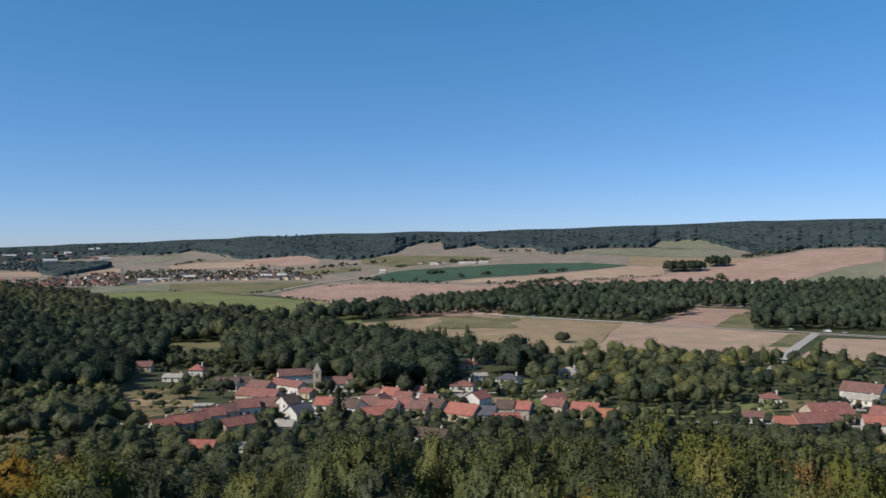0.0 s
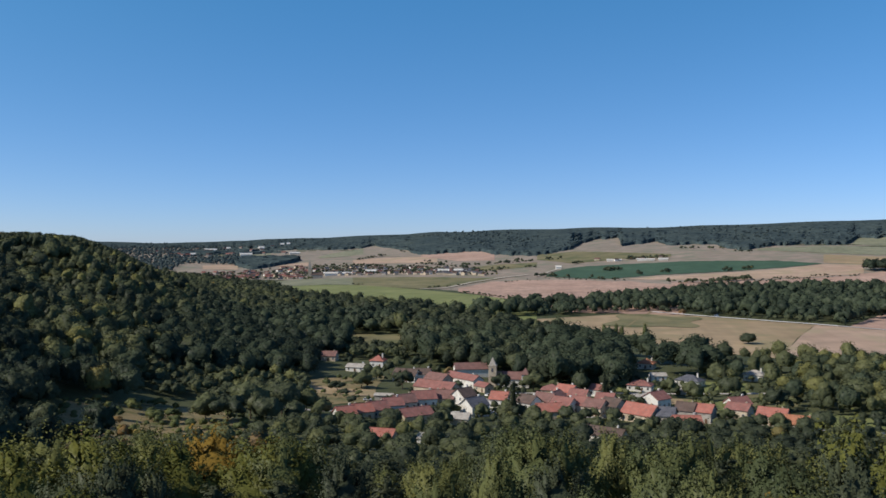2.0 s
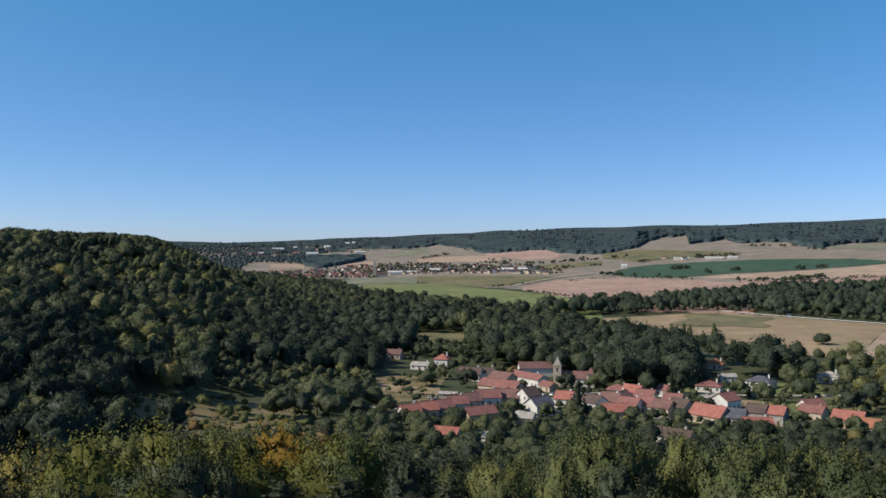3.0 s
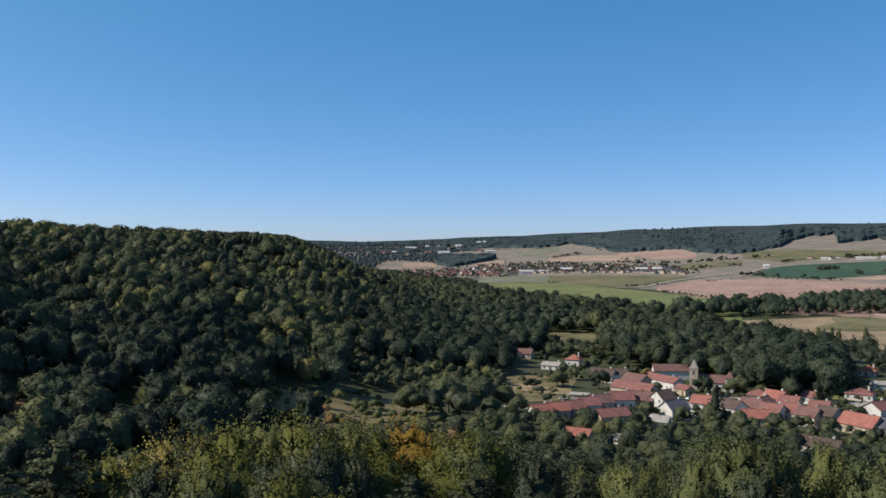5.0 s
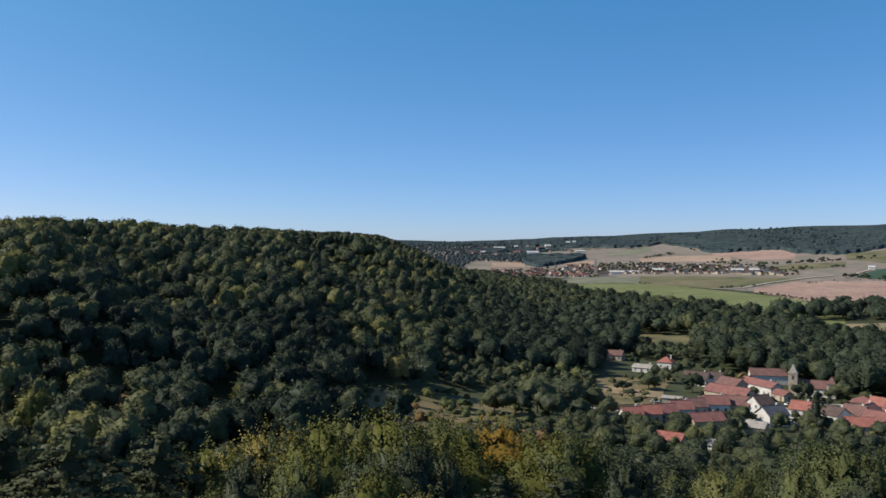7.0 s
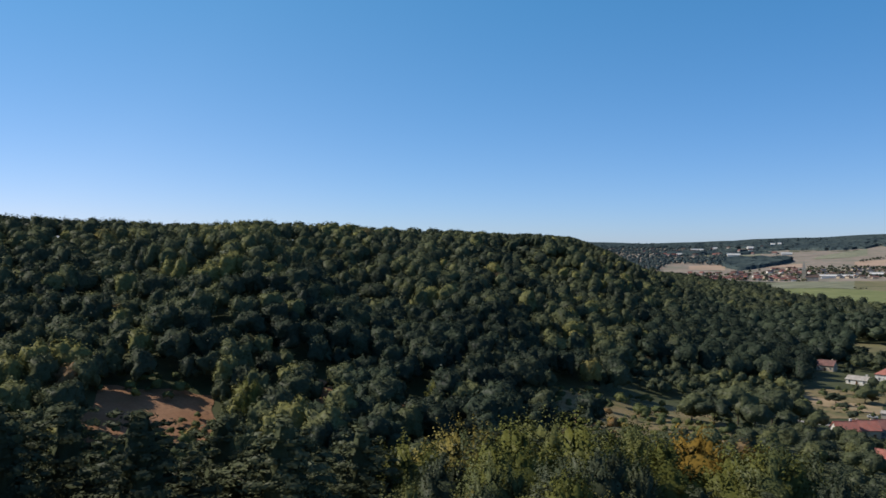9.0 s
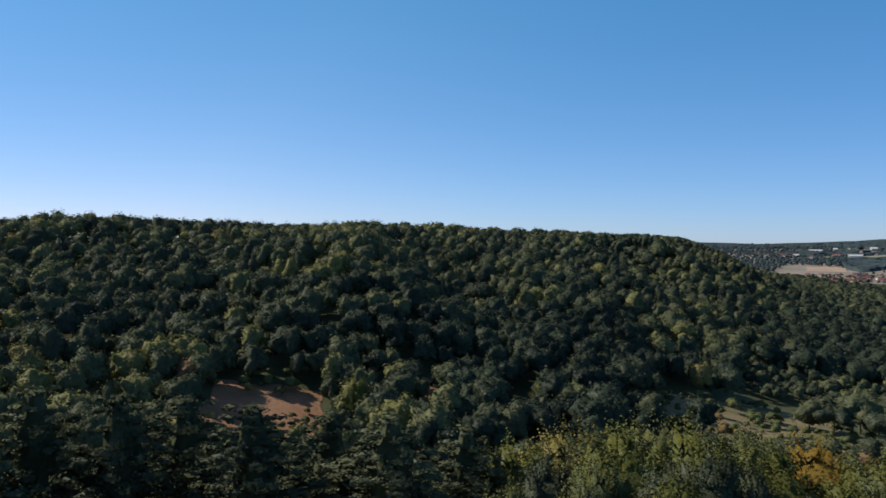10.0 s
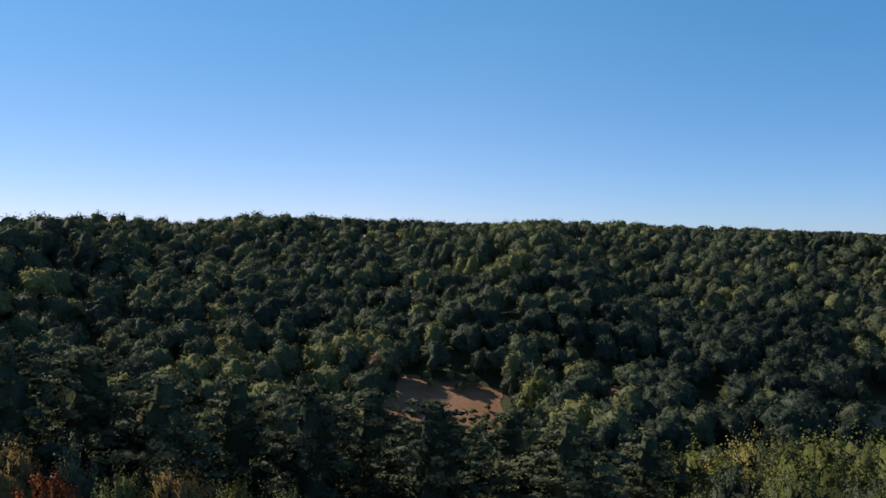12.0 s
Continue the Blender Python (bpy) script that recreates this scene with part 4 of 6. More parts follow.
def canopy(name, az0, az1, front, back, material, label, step=0.12, deep=17.0, tall=10.0, seed=1, glades=()):
    """Distant forest: one closed roof of crowns, each cell of the canopy its own height, falling to the ground at the edges."""
    g = np.random.default_rng(seed)
    aa = np.arange(az0, az1, step)
    f, b = front(aa), back(aa)
    nv = int(np.max(b - f) / deep)
    v = np.linspace(0, 1, nv)
    f = f + np.cumsum(g.normal(0, 3.5, len(aa))) * 0.5 + g.normal(0, 8, len(aa))
    r = f[:, None] + (b - f)[:, None] * v[None] + g.uniform(-0.3, 0.3, (len(aa), nv)) * deep
    a = np.radians(aa[:, None] + (g.uniform(-0.6, 0.6, (len(aa), nv)) + (np.arange(nv) % 2)[None] * 0.5) * step)
    x, y = -np.sin(a) * r, np.cos(a) * r
    h = tall * crowns(x, y, 15.0, seed) + 2 * np.sin(x / 70) * np.sin(y / 90 + x / 200) + 5 * np.sin(x / 130 + y / 400) * smooth01(v, 0.1, 0.5)[None]
    for ga, gr, wa, wr in glades:
        h[((np.degrees(a) - ga) / wa) ** 2 + ((r - gr) / wr) ** 2 < 1] = -2.5
    h[:, 0] = h[:, -1] = -1.0
    h[:, 1] *= 0.5
    h[0], h[-1] = -1.0, -1.0
    tint = np.clip(0.45 + 0.35 * np.sin(x / 31 + 2 * np.sin(y / 47)) * np.sin(y / 39) + g.normal(0, 0.12, x.shape), 0, 1).ravel()
    ob = mesh_object(name, np.stack([x, y, height(x, y) + h], -1).reshape(-1, 3), grid_faces(len(aa), nv)[:, ::-1], material, tint=tint, smooth=True)
    return tagged(ob, label, "forest", kind="stuff")


FRONT_A = [-27.1, -25.8, -23.9, -22.6, -22.0, -21.0, -20.0, -19.4, -18.4, -16.6, -14.0, -13.5, -11.0, -9.2, -8.1, -7.3, -6.6, -5.8, -4.3, -3.2, -2.3, -0.6, -0.1, 0.0, 1.6, 2.6, 3.1, 4.3, 5.4, 6.9, 8.3, 9.4, 11.6, 12.7, 13.6, 14.1, 15.0, 16.1, 16.9, 17.9, 19.3, 22.6, 25.4, 27.8]
FRONT_R = [2370, 2410, 2410, 2380, 2300, 2240, 2230, 2330, 2540, 2820, 2830, 2630, 2660, 2550, 2450, 2430, 2520, 2720, 2760, 2660, 2990, 2830, 2760, 3270, 3270, 3090, 2760, 2650, 2580, 2650, 2770, 2960, 2930, 2910, 3050, 3270, 3510, 3810, 3700, 3680, 3740, 3960, 4180, 4250]


def far_front(a):
    """Distance of the far forest's lower edge."""
    return np.interp(a, FRONT_A, FRONT_R) + 14 * np.sin(a * 5.1) + 10 * np.sin(a * 11.3)


def far_back(a):
    return np.interp(a, FAR_A, FAR_TOP) + 60


canopy("far_forest", -34, 38, far_front, far_back, M_HAZELEAF, "distant dark forest on the hills across the valley",
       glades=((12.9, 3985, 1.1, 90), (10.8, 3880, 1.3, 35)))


def wood_front(a):
    return np.interp(a, [21.0, 21.6, 22.9, 24.1, 25.1, 27.2, 28.4, 29.2, 37], [2900, 2730, 2560, 2450, 2640, 2790, 2780, 2450, 2450])


canopy("plain_wood", 21, 25.3, wood_front, lambda a: 3230 + 60 * np.sin(a * 5), M_HAZELEAF, "dark wood on the plain behind the far village", seed=4)
canopy("plain_wood", 21.8, 29, lambda a: 3520 + 40 * np.sin(a * 2), lambda a: 3640 + 60 * np.sin(a * 3 + 1), M_HAZELEAF, "belt of trees across the hazy plain", seed=5, tall=9.0)
canopy("plain_wood", 20.4, 25.5, lambda a: 3800 + 30 * np.sin(a * 3), lambda a: 3900 + 50 * np.sin(a * 2 + 1), M_HAZELEAF, "narrow belt of trees on the hazy plain", seed=6, tall=9.0)


def plain_trees(x, y, a, r):
    g = np.random.default_rng(54).random(x.shape)
    open_strip = np.abs(r - 3320 - 60 * np.sin(a * 1.7)) < 45
    return (a > 25.0) & (a < 36) & (r > wood_front(a)) & (r < 4350) & ~(open_strip & (a < 28)) & (g < np.where(r < 3250, 0.85, 0.6))


def far_crowns(x, y, a, r):
    g = np.random.default_rng(51)
    f, b = far_front(a), far_back(a)
    edge = (r > f - 25) & (r < f + 40) & (g.random(x.shape) < 0.5)
    face = (r >= f + 40) & (r < b - 200) & (g.random(x.shape) < 0.10)
    return (a > -31) & (a < 31) & (edge | face)


FAR = [broadleaf(60 + k, 6, 6, 0.10, 1.0, DOME1, (0.16, 0.26)) for k in range(5)]
forest("far_forest", scatter(-2600, 2000, 1300, 4700, 13, far_crowns, 52), FAR, (8, 12), (0.9, 1.4), M_HAZELEAF,
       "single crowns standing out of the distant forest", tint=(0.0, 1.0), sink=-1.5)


forest("plain_wood", scatter(-2700, -900, 1700, 4000, 19, plain_trees, 55), FAR, (8, 15), (0.9, 1.4), M_HAZELEAF,
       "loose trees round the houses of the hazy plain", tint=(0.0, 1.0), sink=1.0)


# ---- trees one could count: hill in front, village, fields ----
def part(name, mesh, parent, m=None):
    ob = new(name, mesh)
    ob.parent = parent
    if m is not None:
        ob.matrix_basis = m
    return ob


def tree_kind(name, crown, trunk, material, label, tint, category="tree", group=""):
    """A tree of unit height at the origin of its own: trunk and crown."""
    root = new(name)
    root.empty_display_size = 0.1
    c = mesh_object("crown", crown[0], crown[1], material, root, tint=np.full(len(crown[0]), tint), smooth=True, normals=crown[2])
    t = mesh_object("trunk", trunk[0], trunk[1], M_BARK, root, smooth=True)
    return tagged(root, label, category, group)


def planted(kind_ob, a, r, h, w=1.0, z=None, turn=None, label="", first=[]):
    """Plants a copy of a tree, or the tree itself the first time."""
    x, y = at(a, r)
    z = gz(x, y) if z is None else z
    m = pose(x, y, z - 0.15, 0, 0, random.uniform(0, 360) if turn is None else turn)
    if kind_ob.name in first:
        ob = copy_thing(kind_ob, m)
    else:
        first.append(kind_ob.name)
        ob = kind_ob
        ob.matrix_basis = m
    ob.scale = (h * w, h * w, h)
    if label:
        ob["label"] = label
    return ob


random.seed(11)
NEAR_GROUP = "trees of the hill in front"
TRUNKS = [trunk_mesh(k) for k in range(3)]
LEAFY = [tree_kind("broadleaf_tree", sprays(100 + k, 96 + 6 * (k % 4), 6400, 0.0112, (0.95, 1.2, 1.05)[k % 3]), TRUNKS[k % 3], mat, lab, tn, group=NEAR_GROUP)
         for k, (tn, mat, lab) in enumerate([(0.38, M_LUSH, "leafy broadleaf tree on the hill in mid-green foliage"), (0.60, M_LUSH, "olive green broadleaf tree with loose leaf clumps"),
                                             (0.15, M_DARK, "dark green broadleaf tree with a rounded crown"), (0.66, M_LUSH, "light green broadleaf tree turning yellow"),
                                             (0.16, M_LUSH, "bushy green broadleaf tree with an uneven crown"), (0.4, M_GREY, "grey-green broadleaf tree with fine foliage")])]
PINES = [tree_kind("pine_tree", pine(200 + k, 13 + k, 8500, 0.0085), trunk_mesh(30 + k, 3, 0.95, 0.010), M_PINE, lab, tn, group=NEAR_GROUP)
         for k, (tn, lab) in enumerate([(0.35, "dark green pine with layered drooping branches"), (0.6, "grey-green pine with open tiers of needles"),
                                        (0.15, "dense shaded pine with dark needles")])]
YELLOW = tree_kind("broadleaf_tree", sprays(120, 90, 6400, 0.0112), TRUNKS[0], M_YELLOW, "broadleaf tree with yellow-green early autumn leaves", 0.5, group=NEAR_GROUP)
ORANGE = tree_kind("autumn_tree", sprays(121, 90, 6400, 0.0112), TRUNKS[1], M_AUTUMN, "broadleaf tree with golden orange autumn leaves", 0.5, group=NEAR_GROUP)
RUST = tree_kind("autumn_tree", sprays(122, 60, 4000, 0.014, 0.9), TRUNKS[2], M_RUST, "small tree with rust red autumn leaves", 0.5, group=NEAR_GROUP)
SILVER = tree_kind("willow", sprays(123, 70, 5000, 0.0125, 0.9), TRUNKS[1], M_SILVER, "silvery grey-green willow with soft rounded crown", 0.5, group=NEAR_GROUP)

# the line of treetops against the valley: azimuth, slope of sight below the horizon
TOP_A = [-34, -27, -22, -18, -15, -12, -8, -4, 0, 3, 7, 10, 14, 18, 22, 27, 33, 37, 41, 45, 50, 54, 57, 60, 64, 69, 74, 79, 84, 89, 96]
TOP_S = [.20, .203, .200, .190, .180, .190, .192, .202, .208, .212, .198, .228, .234, .217, .212, .215, .195, .195, .206, .215, .212, .205, .182, .190, .195, .155, .170, .150, .125, .105, .10]


def hill_tree(a, r, drop, kinds, slim=1.0):
    """A tree at azimuth a whose top stays drop below the line of treetops."""
    s = float(np.interp(a, TOP_A, TOP_S)) + drop
    x, y = at(a, r)
    g = gz(x, y)
    top = EYE_Z - r * s
    h = top - g
    if h < 3:
        return
    w = slim * random.uniform(0.85, 1.15) * (1.0 if h < 17 else 17 / h) * (1.5 if kinds is PINES else 0.68)
    planted(random.choice(kinds), a, r, h, w * (1.25 if h < 8 else 1.0))


for row, (r, gap, drop) in enumerate([(104, 3.4, 0.004), (88, 4.2, 0.0), (72, 4.6, 0.030), (60, 5.4, 0.062), (50, 6.2, 0.085)]):
    a = -34 + row * 1.3
    while a < 97:
        rj = r * random.uniform(0.93, 1.07)
        pines = 0.97 if a > 47 else 0.10 if a < 15 else 0.28
        kinds = PINES if random.random() < pines else [LEAFY[1], LEAFY[3], LEAFY[3], YELLOW, LEAFY[0]] if a < -19 else [LEAFY[0], LEAFY[0], LEAFY[2], LEAFY[4], LEAFY[4], LEAFY[1]] if a < -6 else LEAFY
        dj = abs(random.gauss(0, 0.017 if a < 47 else 0.022)) + (drop if a < 47 else 1.5 * drop + 0.022)
        if not (abs(a - 26.2) < 1.6 and row < 2) and not (a > 50 and row > 1):
            hill_tree(a, rj, dj, kinds)
        a += gap * random.uniform(0.7, 1.3) * (0.78 if a < 47 else 1.25)
for a, r, d in ((48.5, 78, -0.008), (53.5, 70, -0.016), (57.5, 76, 0.002), (62.5, 68, -0.020), (66.8, 76, -0.012), (70.6, 69, -0.006), (75.5, 73, -0.022),
                (80, 68, -0.010), (84.5, 74, -0.020), (89, 70, -0.012), (93.5, 74, -0.012)):
    hill_tree(a, r, d, PINES)
for a, r, d, k in ((26.3, 92, -0.006, ORANGE), (24.0, 84, 0.018, YELLOW), (28.9, 84, 0.012, YELLOW), (44.5, 80, 0.008, YELLOW), (38.2, 76, 0.012, YELLOW), (41.5, 84, 0.002, LEAFY[3]), (33.0, 80, 0.006, YELLOW), (36.5, 88, 0.004, LEAFY[3]), (31.0, 90, 0.004, LEAFY[1]), (21.5, 86, 0.006, YELLOW),
                   (-15.6, 84, 0.002, YELLOW), (-9.7, 46, 0.088, ORANGE), (-12.4, 45, 0.09, YELLOW), (86.8, 56, 0.126, RUST), (89.3, 60, 0.100, LEAFY[3]), (85.2, 62, 0.090, SILVER),
                   (76.0, 58, 0.102, YELLOW), (82.6, 56, 0.120, LEAFY[1]), (79.3, 56, 0.098, LEAFY[3]), (35.0, 60, 0.06, YELLOW), (91.5, 58, 0.12, LEAFY[3]), (72.5, 56, 0.110, LEAFY[4])):
    hill_tree(a, r, d, [k], 0.9 if a > 70 else 1.35)


for a, r, h, w in ((55.6, 258, 18, 0.75), (43.3, 298, 14, 0.8), (49.0, 290, 11, 0.9)):
    planted(YELLOW, a, r, h, w, label="yellowing broadleaf tree at the foot of the slope")["group"] = ""


def hill_side(x, y, a, r):
    open_to = np.ones(a.shape, bool)
    for ha, hr in ((15.6, 304), (12.4, 297), (13.5, 362), (10.4, 358), (0.9, 322)):
        open_to &= ~((np.abs(a - ha) < 1.3) & (r > hr - np.where(hr < 310, 20, 38)) & (r < hr + 8))
    return open_to & (a > -34) & (a < 56) & (r > 118) & (r < np.interp(a, [-34, -10, 8, 16, 22, 26, 60], [385, 365, 322, 345, 350, 300, 245]))


forest("hillside_wood", scatter(-260, 230, 60, 400, 10, hill_side, 12), MID, (5.5, 9), (1.0, 1.3), M_LEAF,
       "young broadleaf wood falling from the viewpoint to the village", tint=(0.0, 0.75))

# ---- buildings ----
M_TILE = [grainy("red_clay_tiles", c1, c2, 0.35, 3.5, 0.85, stains=st, stretch=(1, 1, 1), bumps=0.05)
          for c1, c2, st in (((0.255, 0.108, 0.090), (0.335, 0.152, 0.126), (0.20, 0.115, 0.098)), ((0.37, 0.130, 0.096), (0.45, 0.180, 0.135), (0.29, 0.145, 0.115)),
                             ((0.19, 0.100, 0.085), (0.26, 0.140, 0.118), (0.15, 0.098, 0.086)), ((0.38, 0.16, 0.09), (0.46, 0.20, 0.115), (0.32, 0.16, 0.10)))]
M_SLATE = grainy("grey_slate", (0.10, 0.10, 0.115), (0.15, 0.15, 0.165), 0.3, 3, 0.6, stains=(0.08, 0.08, 0.09))
M_BROWNTILE = grainy("brown_roof_tiles", (0.11, 0.075, 0.06), (0.16, 0.11, 0.09), 0.3, 3, 0.8, stains=(0.09, 0.07, 0.06))
M_PALEROOF = grainy("pale_sheet_roof", (0.40, 0.36, 0.31), (0.50, 0.46, 0.40), 0.3, 3, 0.7, stains=(0.32, 0.28, 0.23))
M_WHITE = grainy("white_render", (0.72, 0.68, 0.61), (0.82, 0.78, 0.71), 0.25, 4, 0.9, stains=(0.60, 0.55, 0.47))
M_BEIGE = grainy("beige_render", (0.50, 0.40, 0.29), (0.62, 0.52, 0.39), 0.25, 4, 0.9, stains=(0.40, 0.32, 0.23))
M_STONE = grainy("grey_stone_wall", (0.36, 0.32, 0.27), (0.48, 0.43, 0.37), 0.3, 2.5, 0.95, stains=(0.24, 0.22, 0.2), bumps=0.05)
M_GLASS, _, b_g = base_material("window_glass", 0.1)
b_g.inputs["Base Color"].default_value = (0.03, 0.035, 0.04, 1)
b_g.inputs["Specular IOR Level"].default_value = 0.5
M_FRAME = grainy("window_paint", (0.5, 0.48, 0.45), (0.62, 0.6, 0.56), 0.5, 6)
M_DOOR = grainy("door_wood", (0.12, 0.07, 0.04), (0.18, 0.11, 0.07), 0.5, 6)


def box(x0, x1, y0, y1, z0, z1):
    v = [(x, y, z) for z in (z0, z1) for y in (y0, y1) for x in (x0, x1)]
    f = [(0, 2, 3, 1), (4, 5, 7, 6), (0, 1, 5, 4), (2, 6, 7, 3), (0, 4, 6, 2), (1, 3, 7, 5)]
    return v, f


def poly_mesh(name, pieces, material):
    me = bpy.data.meshes.new(name)
    V, Fc = [], []
    for v, f in pieces:
        Fc += [tuple(i + len(V) for i in q) for q in f]
        V += list(v)
    me.from_pydata(V, [], Fc)
    me.materials.append(material)
    me.update()
    return me


def ring_frame(w, h, t=0.12, d=0.10):
    """A window frame with cross bar, in the x-z plane, facing -y."""
    return [box(-w / 2, -w / 2 + t, -d, 0.02, 0, h), box(w / 2 - t, w / 2, -d, 0.02, 0, h), box(-w / 2 + t, w / 2 - t, -d, 0.02, 0, t),
            box(-w / 2 + t, w / 2 - t, -d, 0.02, h - t, h), box(-0.04, 0.04, -d * 0.8, 0.02, t, h - t)]


WIN = poly_mesh("window", ring_frame(1.15, 1.5), M_FRAME)
PANE = poly_mesh("pane", [box(-0.46, 0.46, -0.045, 0.0, 0.12, 1.38)], M_GLASS)
DOOR = poly_mesh("door", [box(-0.55, 0.55, -0.06, 0.03, 0, 2.15), box(-0.42, 0.42, -0.09, -0.05, 0.15, 0.95), box(-0.42, 0.42, -0.09, -0.05, 1.1, 2.0)], M_DOOR)
GARAGE = poly_mesh("garage_door", [box(-1.3, 1.3, -0.06, 0.03, 0.55 * k, 0.55 * k + 0.5) for k in range(5)], M_DOOR)
CHIM = poly_mesh("chimney", [box(-0.35, 0.35, -0.3, 0.3, -1.2, 0.9), box(-0.42, 0.42, -0.37, 0.37, 0.9, 1.0), box(-0.15, 0.15, -0.13, 0.13, 1.0, 1.25)], M_BEIGE)
CHIMW = poly_mesh("chimney", [box(-0.4, 0.4, -0.35, 0.35, -1.2, 1.3), box(-0.48, 0.48, -0.43, 0.43, 1.3, 1.42)], M_WHITE)


def gable_body(L, D, e, k):
    x, y = L / 2, D / 2
    v = [(-x, -y, -1.5), (x, -y, -1.5), (x, y, -1.5), (-x, y, -1.5), (-x, -y, e), (x, -y, e), (x, y, e), (-x, y, e), (-x, 0, e + k), (x, 0, e + k)]
    return v, [(0, 1, 5, 4), (2, 3, 7, 6), (1, 2, 6, 9, 5), (3, 0, 4, 8, 7), (4, 5, 9, 8), (6, 7, 8, 9), (3, 2, 1, 0)]


def gable_roof(L, D, e, k, over=0.45, t=0.28):
    """Two thick slopes with overhang, and a ridge cap."""
    x, y = L / 2 + over, D / 2 + over
    lo = e - k * over / (D / 2)
    top = e + k
    out = []
    for s in (-1, 1):
        v = [(-x, s * y, lo + 0.04), (x, s * y, lo + 0.04), (x, 0, top + 0.04), (-x, 0, top + 0.04),
             (-x, s * y, lo + t), (x, s * y, lo + t), (x, 0, top + t), (-x, 0, top + t)]
        f = [(0, 1, 5, 4), (1, 2, 6, 5), (2, 3, 7, 6), (3, 0, 4, 7), (4, 5, 6, 7), (3, 2, 1, 0)]
        out.append((v, f if s < 0 else [q[::-1] for q in f]))
    out.append(box(-x - 0.02, x + 0.02, -0.16, 0.16, top + t - 0.06, top + t + 0.1))
    return out


def hip_roof(L, D, e, k, over=0.5, t=0.22):
    x, y, i = L / 2 + over, D / 2 + over, max(0.15, L / 2 - D / 2)
    v = [(-x, -y, e), (x, -y, e), (x, y, e), (-x, y, e), (-x, -y, e + t), (x, -y, e + t), (x, y, e + t), (-x, y, e + t), (-i, 0, e + k), (i, 0, e + k)]
    return [(v, [(0, 1, 5, 4), (1, 2, 6, 5), (2, 3, 7, 6), (3, 0, 4, 7), (3, 2, 1, 0), (4, 5, 9, 8), (5, 6, 9), (6, 7, 8, 9), (7, 4, 8)]),
            box(-i - 0.1, i + 0.1, -0.15, 0.15, e + k - 0.12, e + k + 0.08)]


HOUSE_GROUP = "houses of the village"


def house(a, r, L, D, eave, turn=0.0, roof=None, wall=None, rise=None, hip=False, storeys=None, chimneys=1, label="", name="house", garage=False, windows=True, group=HOUSE_GROUP, z=None, wing=0):
    """A house at (azimuth, distance), its ridge turned from straight across the view; parts: wall, roof, windows, door, chimneys."""
    roof, wall = roof or M_TILE[0], wall or M_WHITE
    rise = rise or D * 0.30
    x, y = at(a, r)
    ca, sa = math.cos(radians(a + turn)) * L / 2, math.sin(radians(a + turn)) * L / 2
    z = min(gz(x, y), gz(x + ca, y + sa), gz(x - ca, y - sa)) + 0.3 if z is None else z
    root = new(name)
    root.matrix_basis = pose(x, y, z, 0, 0, a + turn)
    part("wall", poly_mesh("wall", [gable_body(L, D, eave, rise) if not hip else box(-L / 2, L / 2, -D / 2, D / 2, -1.5, eave)], wall), root)
    part("roof", poly_mesh("roof", hip_roof(L, D, eave, rise) if hip else gable_roof(L, D, eave, rise), roof), root)
    for k in range(chimneys):
        cx = L * (0.3, -0.32, 0.05)[k]
        part("chimney", CHIMW if wall is M_WHITE and k == 0 else CHIM, root, pose(cx, D * 0.08, eave + rise * 0.9))
    if wing:
        wl, wd, we = L * 0.36, D * 0.55, eave * 0.82
        shift = Matrix.Translation((wing * L * 0.24, -D / 2 - wd * 0.32, 0)) @ pose(0, 0, 0, 0, 0, 90)
        part("wing_wall", poly_mesh("wing_wall", [gable_body(wd * 1.25, wl, we, wl * 0.3)], wall), root, shift)
        part("wing_roof", poly_mesh("wing_roof", gable_roof(wd * 1.25, wl, we, wl * 0.3, 0.3, 0.22), roof), root, shift)
    if windows:
        st = storeys or (2 if eave > 4.6 else 1)
        n = max(2, int(L / 3.2))
        for s in range(st):
            zb = 0.95 + s * 2.75
            if zb + 1.6 > eave + 0.2:
                continue
            for k in range(n):
                wx = -L / 2 + L * (k + 0.5) / n
                if s == 0 and k == n // 2:
                    part("garage_door" if garage else "door", GARAGE if garage else DOOR, root, pose(wx, -D / 2, 0.0))
                    continue
                w = part("window", WIN, root, pose(wx, -D / 2, zb))
                part("pane", PANE, w)
        for side in (-1, 1):
            for s in range(st):
                zb = 0.95 + s * 2.75
                if zb + 1.6 > eave + 0.2:
                    continue
                for wy in ((-D * 0.22, D * 0.22) if D > 7 else (0,)):
                    w = part("window", WIN, root, pose(side * L / 2, wy, zb, 0, 0, side * 90))
                    part("pane", PANE, w)
    return tagged(root, label or "village house with rendered walls and a clay tile roof", "house", group)


T0, T1, T2, T3 = M_TILE
RED = "house with red clay tile roof and pale rendered walls"
# farm court and church end
house(19.1, 586, 10, 9, 3.4, -16, T2, M_BEIGE, label="house with weathered tan tile roof by the trees")
house(17.3, 538, 12, 8, 2.8, -22, M_PALEROOF, M_WHITE, 1.6, label="low white bungalow with grey sheet roof")
house(15.9, 562, 9, 8.5, 4.0, -18, T1, M_WHITE, 3.4, True, label="white house with orange red hipped roof")
house(14.0, 504, 14, 9.5, 3.8, -24, M_BROWNTILE, M_WHITE, 3.2, label="long white-gabled house with weathered brown tile roof")
house(12.9, 505, 8.5, 9, 4.4, -12, M_BROWNTILE, M_WHITE, label="white house with grey-brown roof between barns")
house(12.0, 450, 23.5, 9.5, 4.6, -36, T0, M_BEIGE, 3.0, label="long farmhouse with beige walls and red-brown roof", chimneys=0)
house(11.9, 484, 14, 9, 4.6, -44, T2, M_STONE, 3.0, label="barn with dark red roof inside the farm court", name="barn", windows=False, chimneys=0)
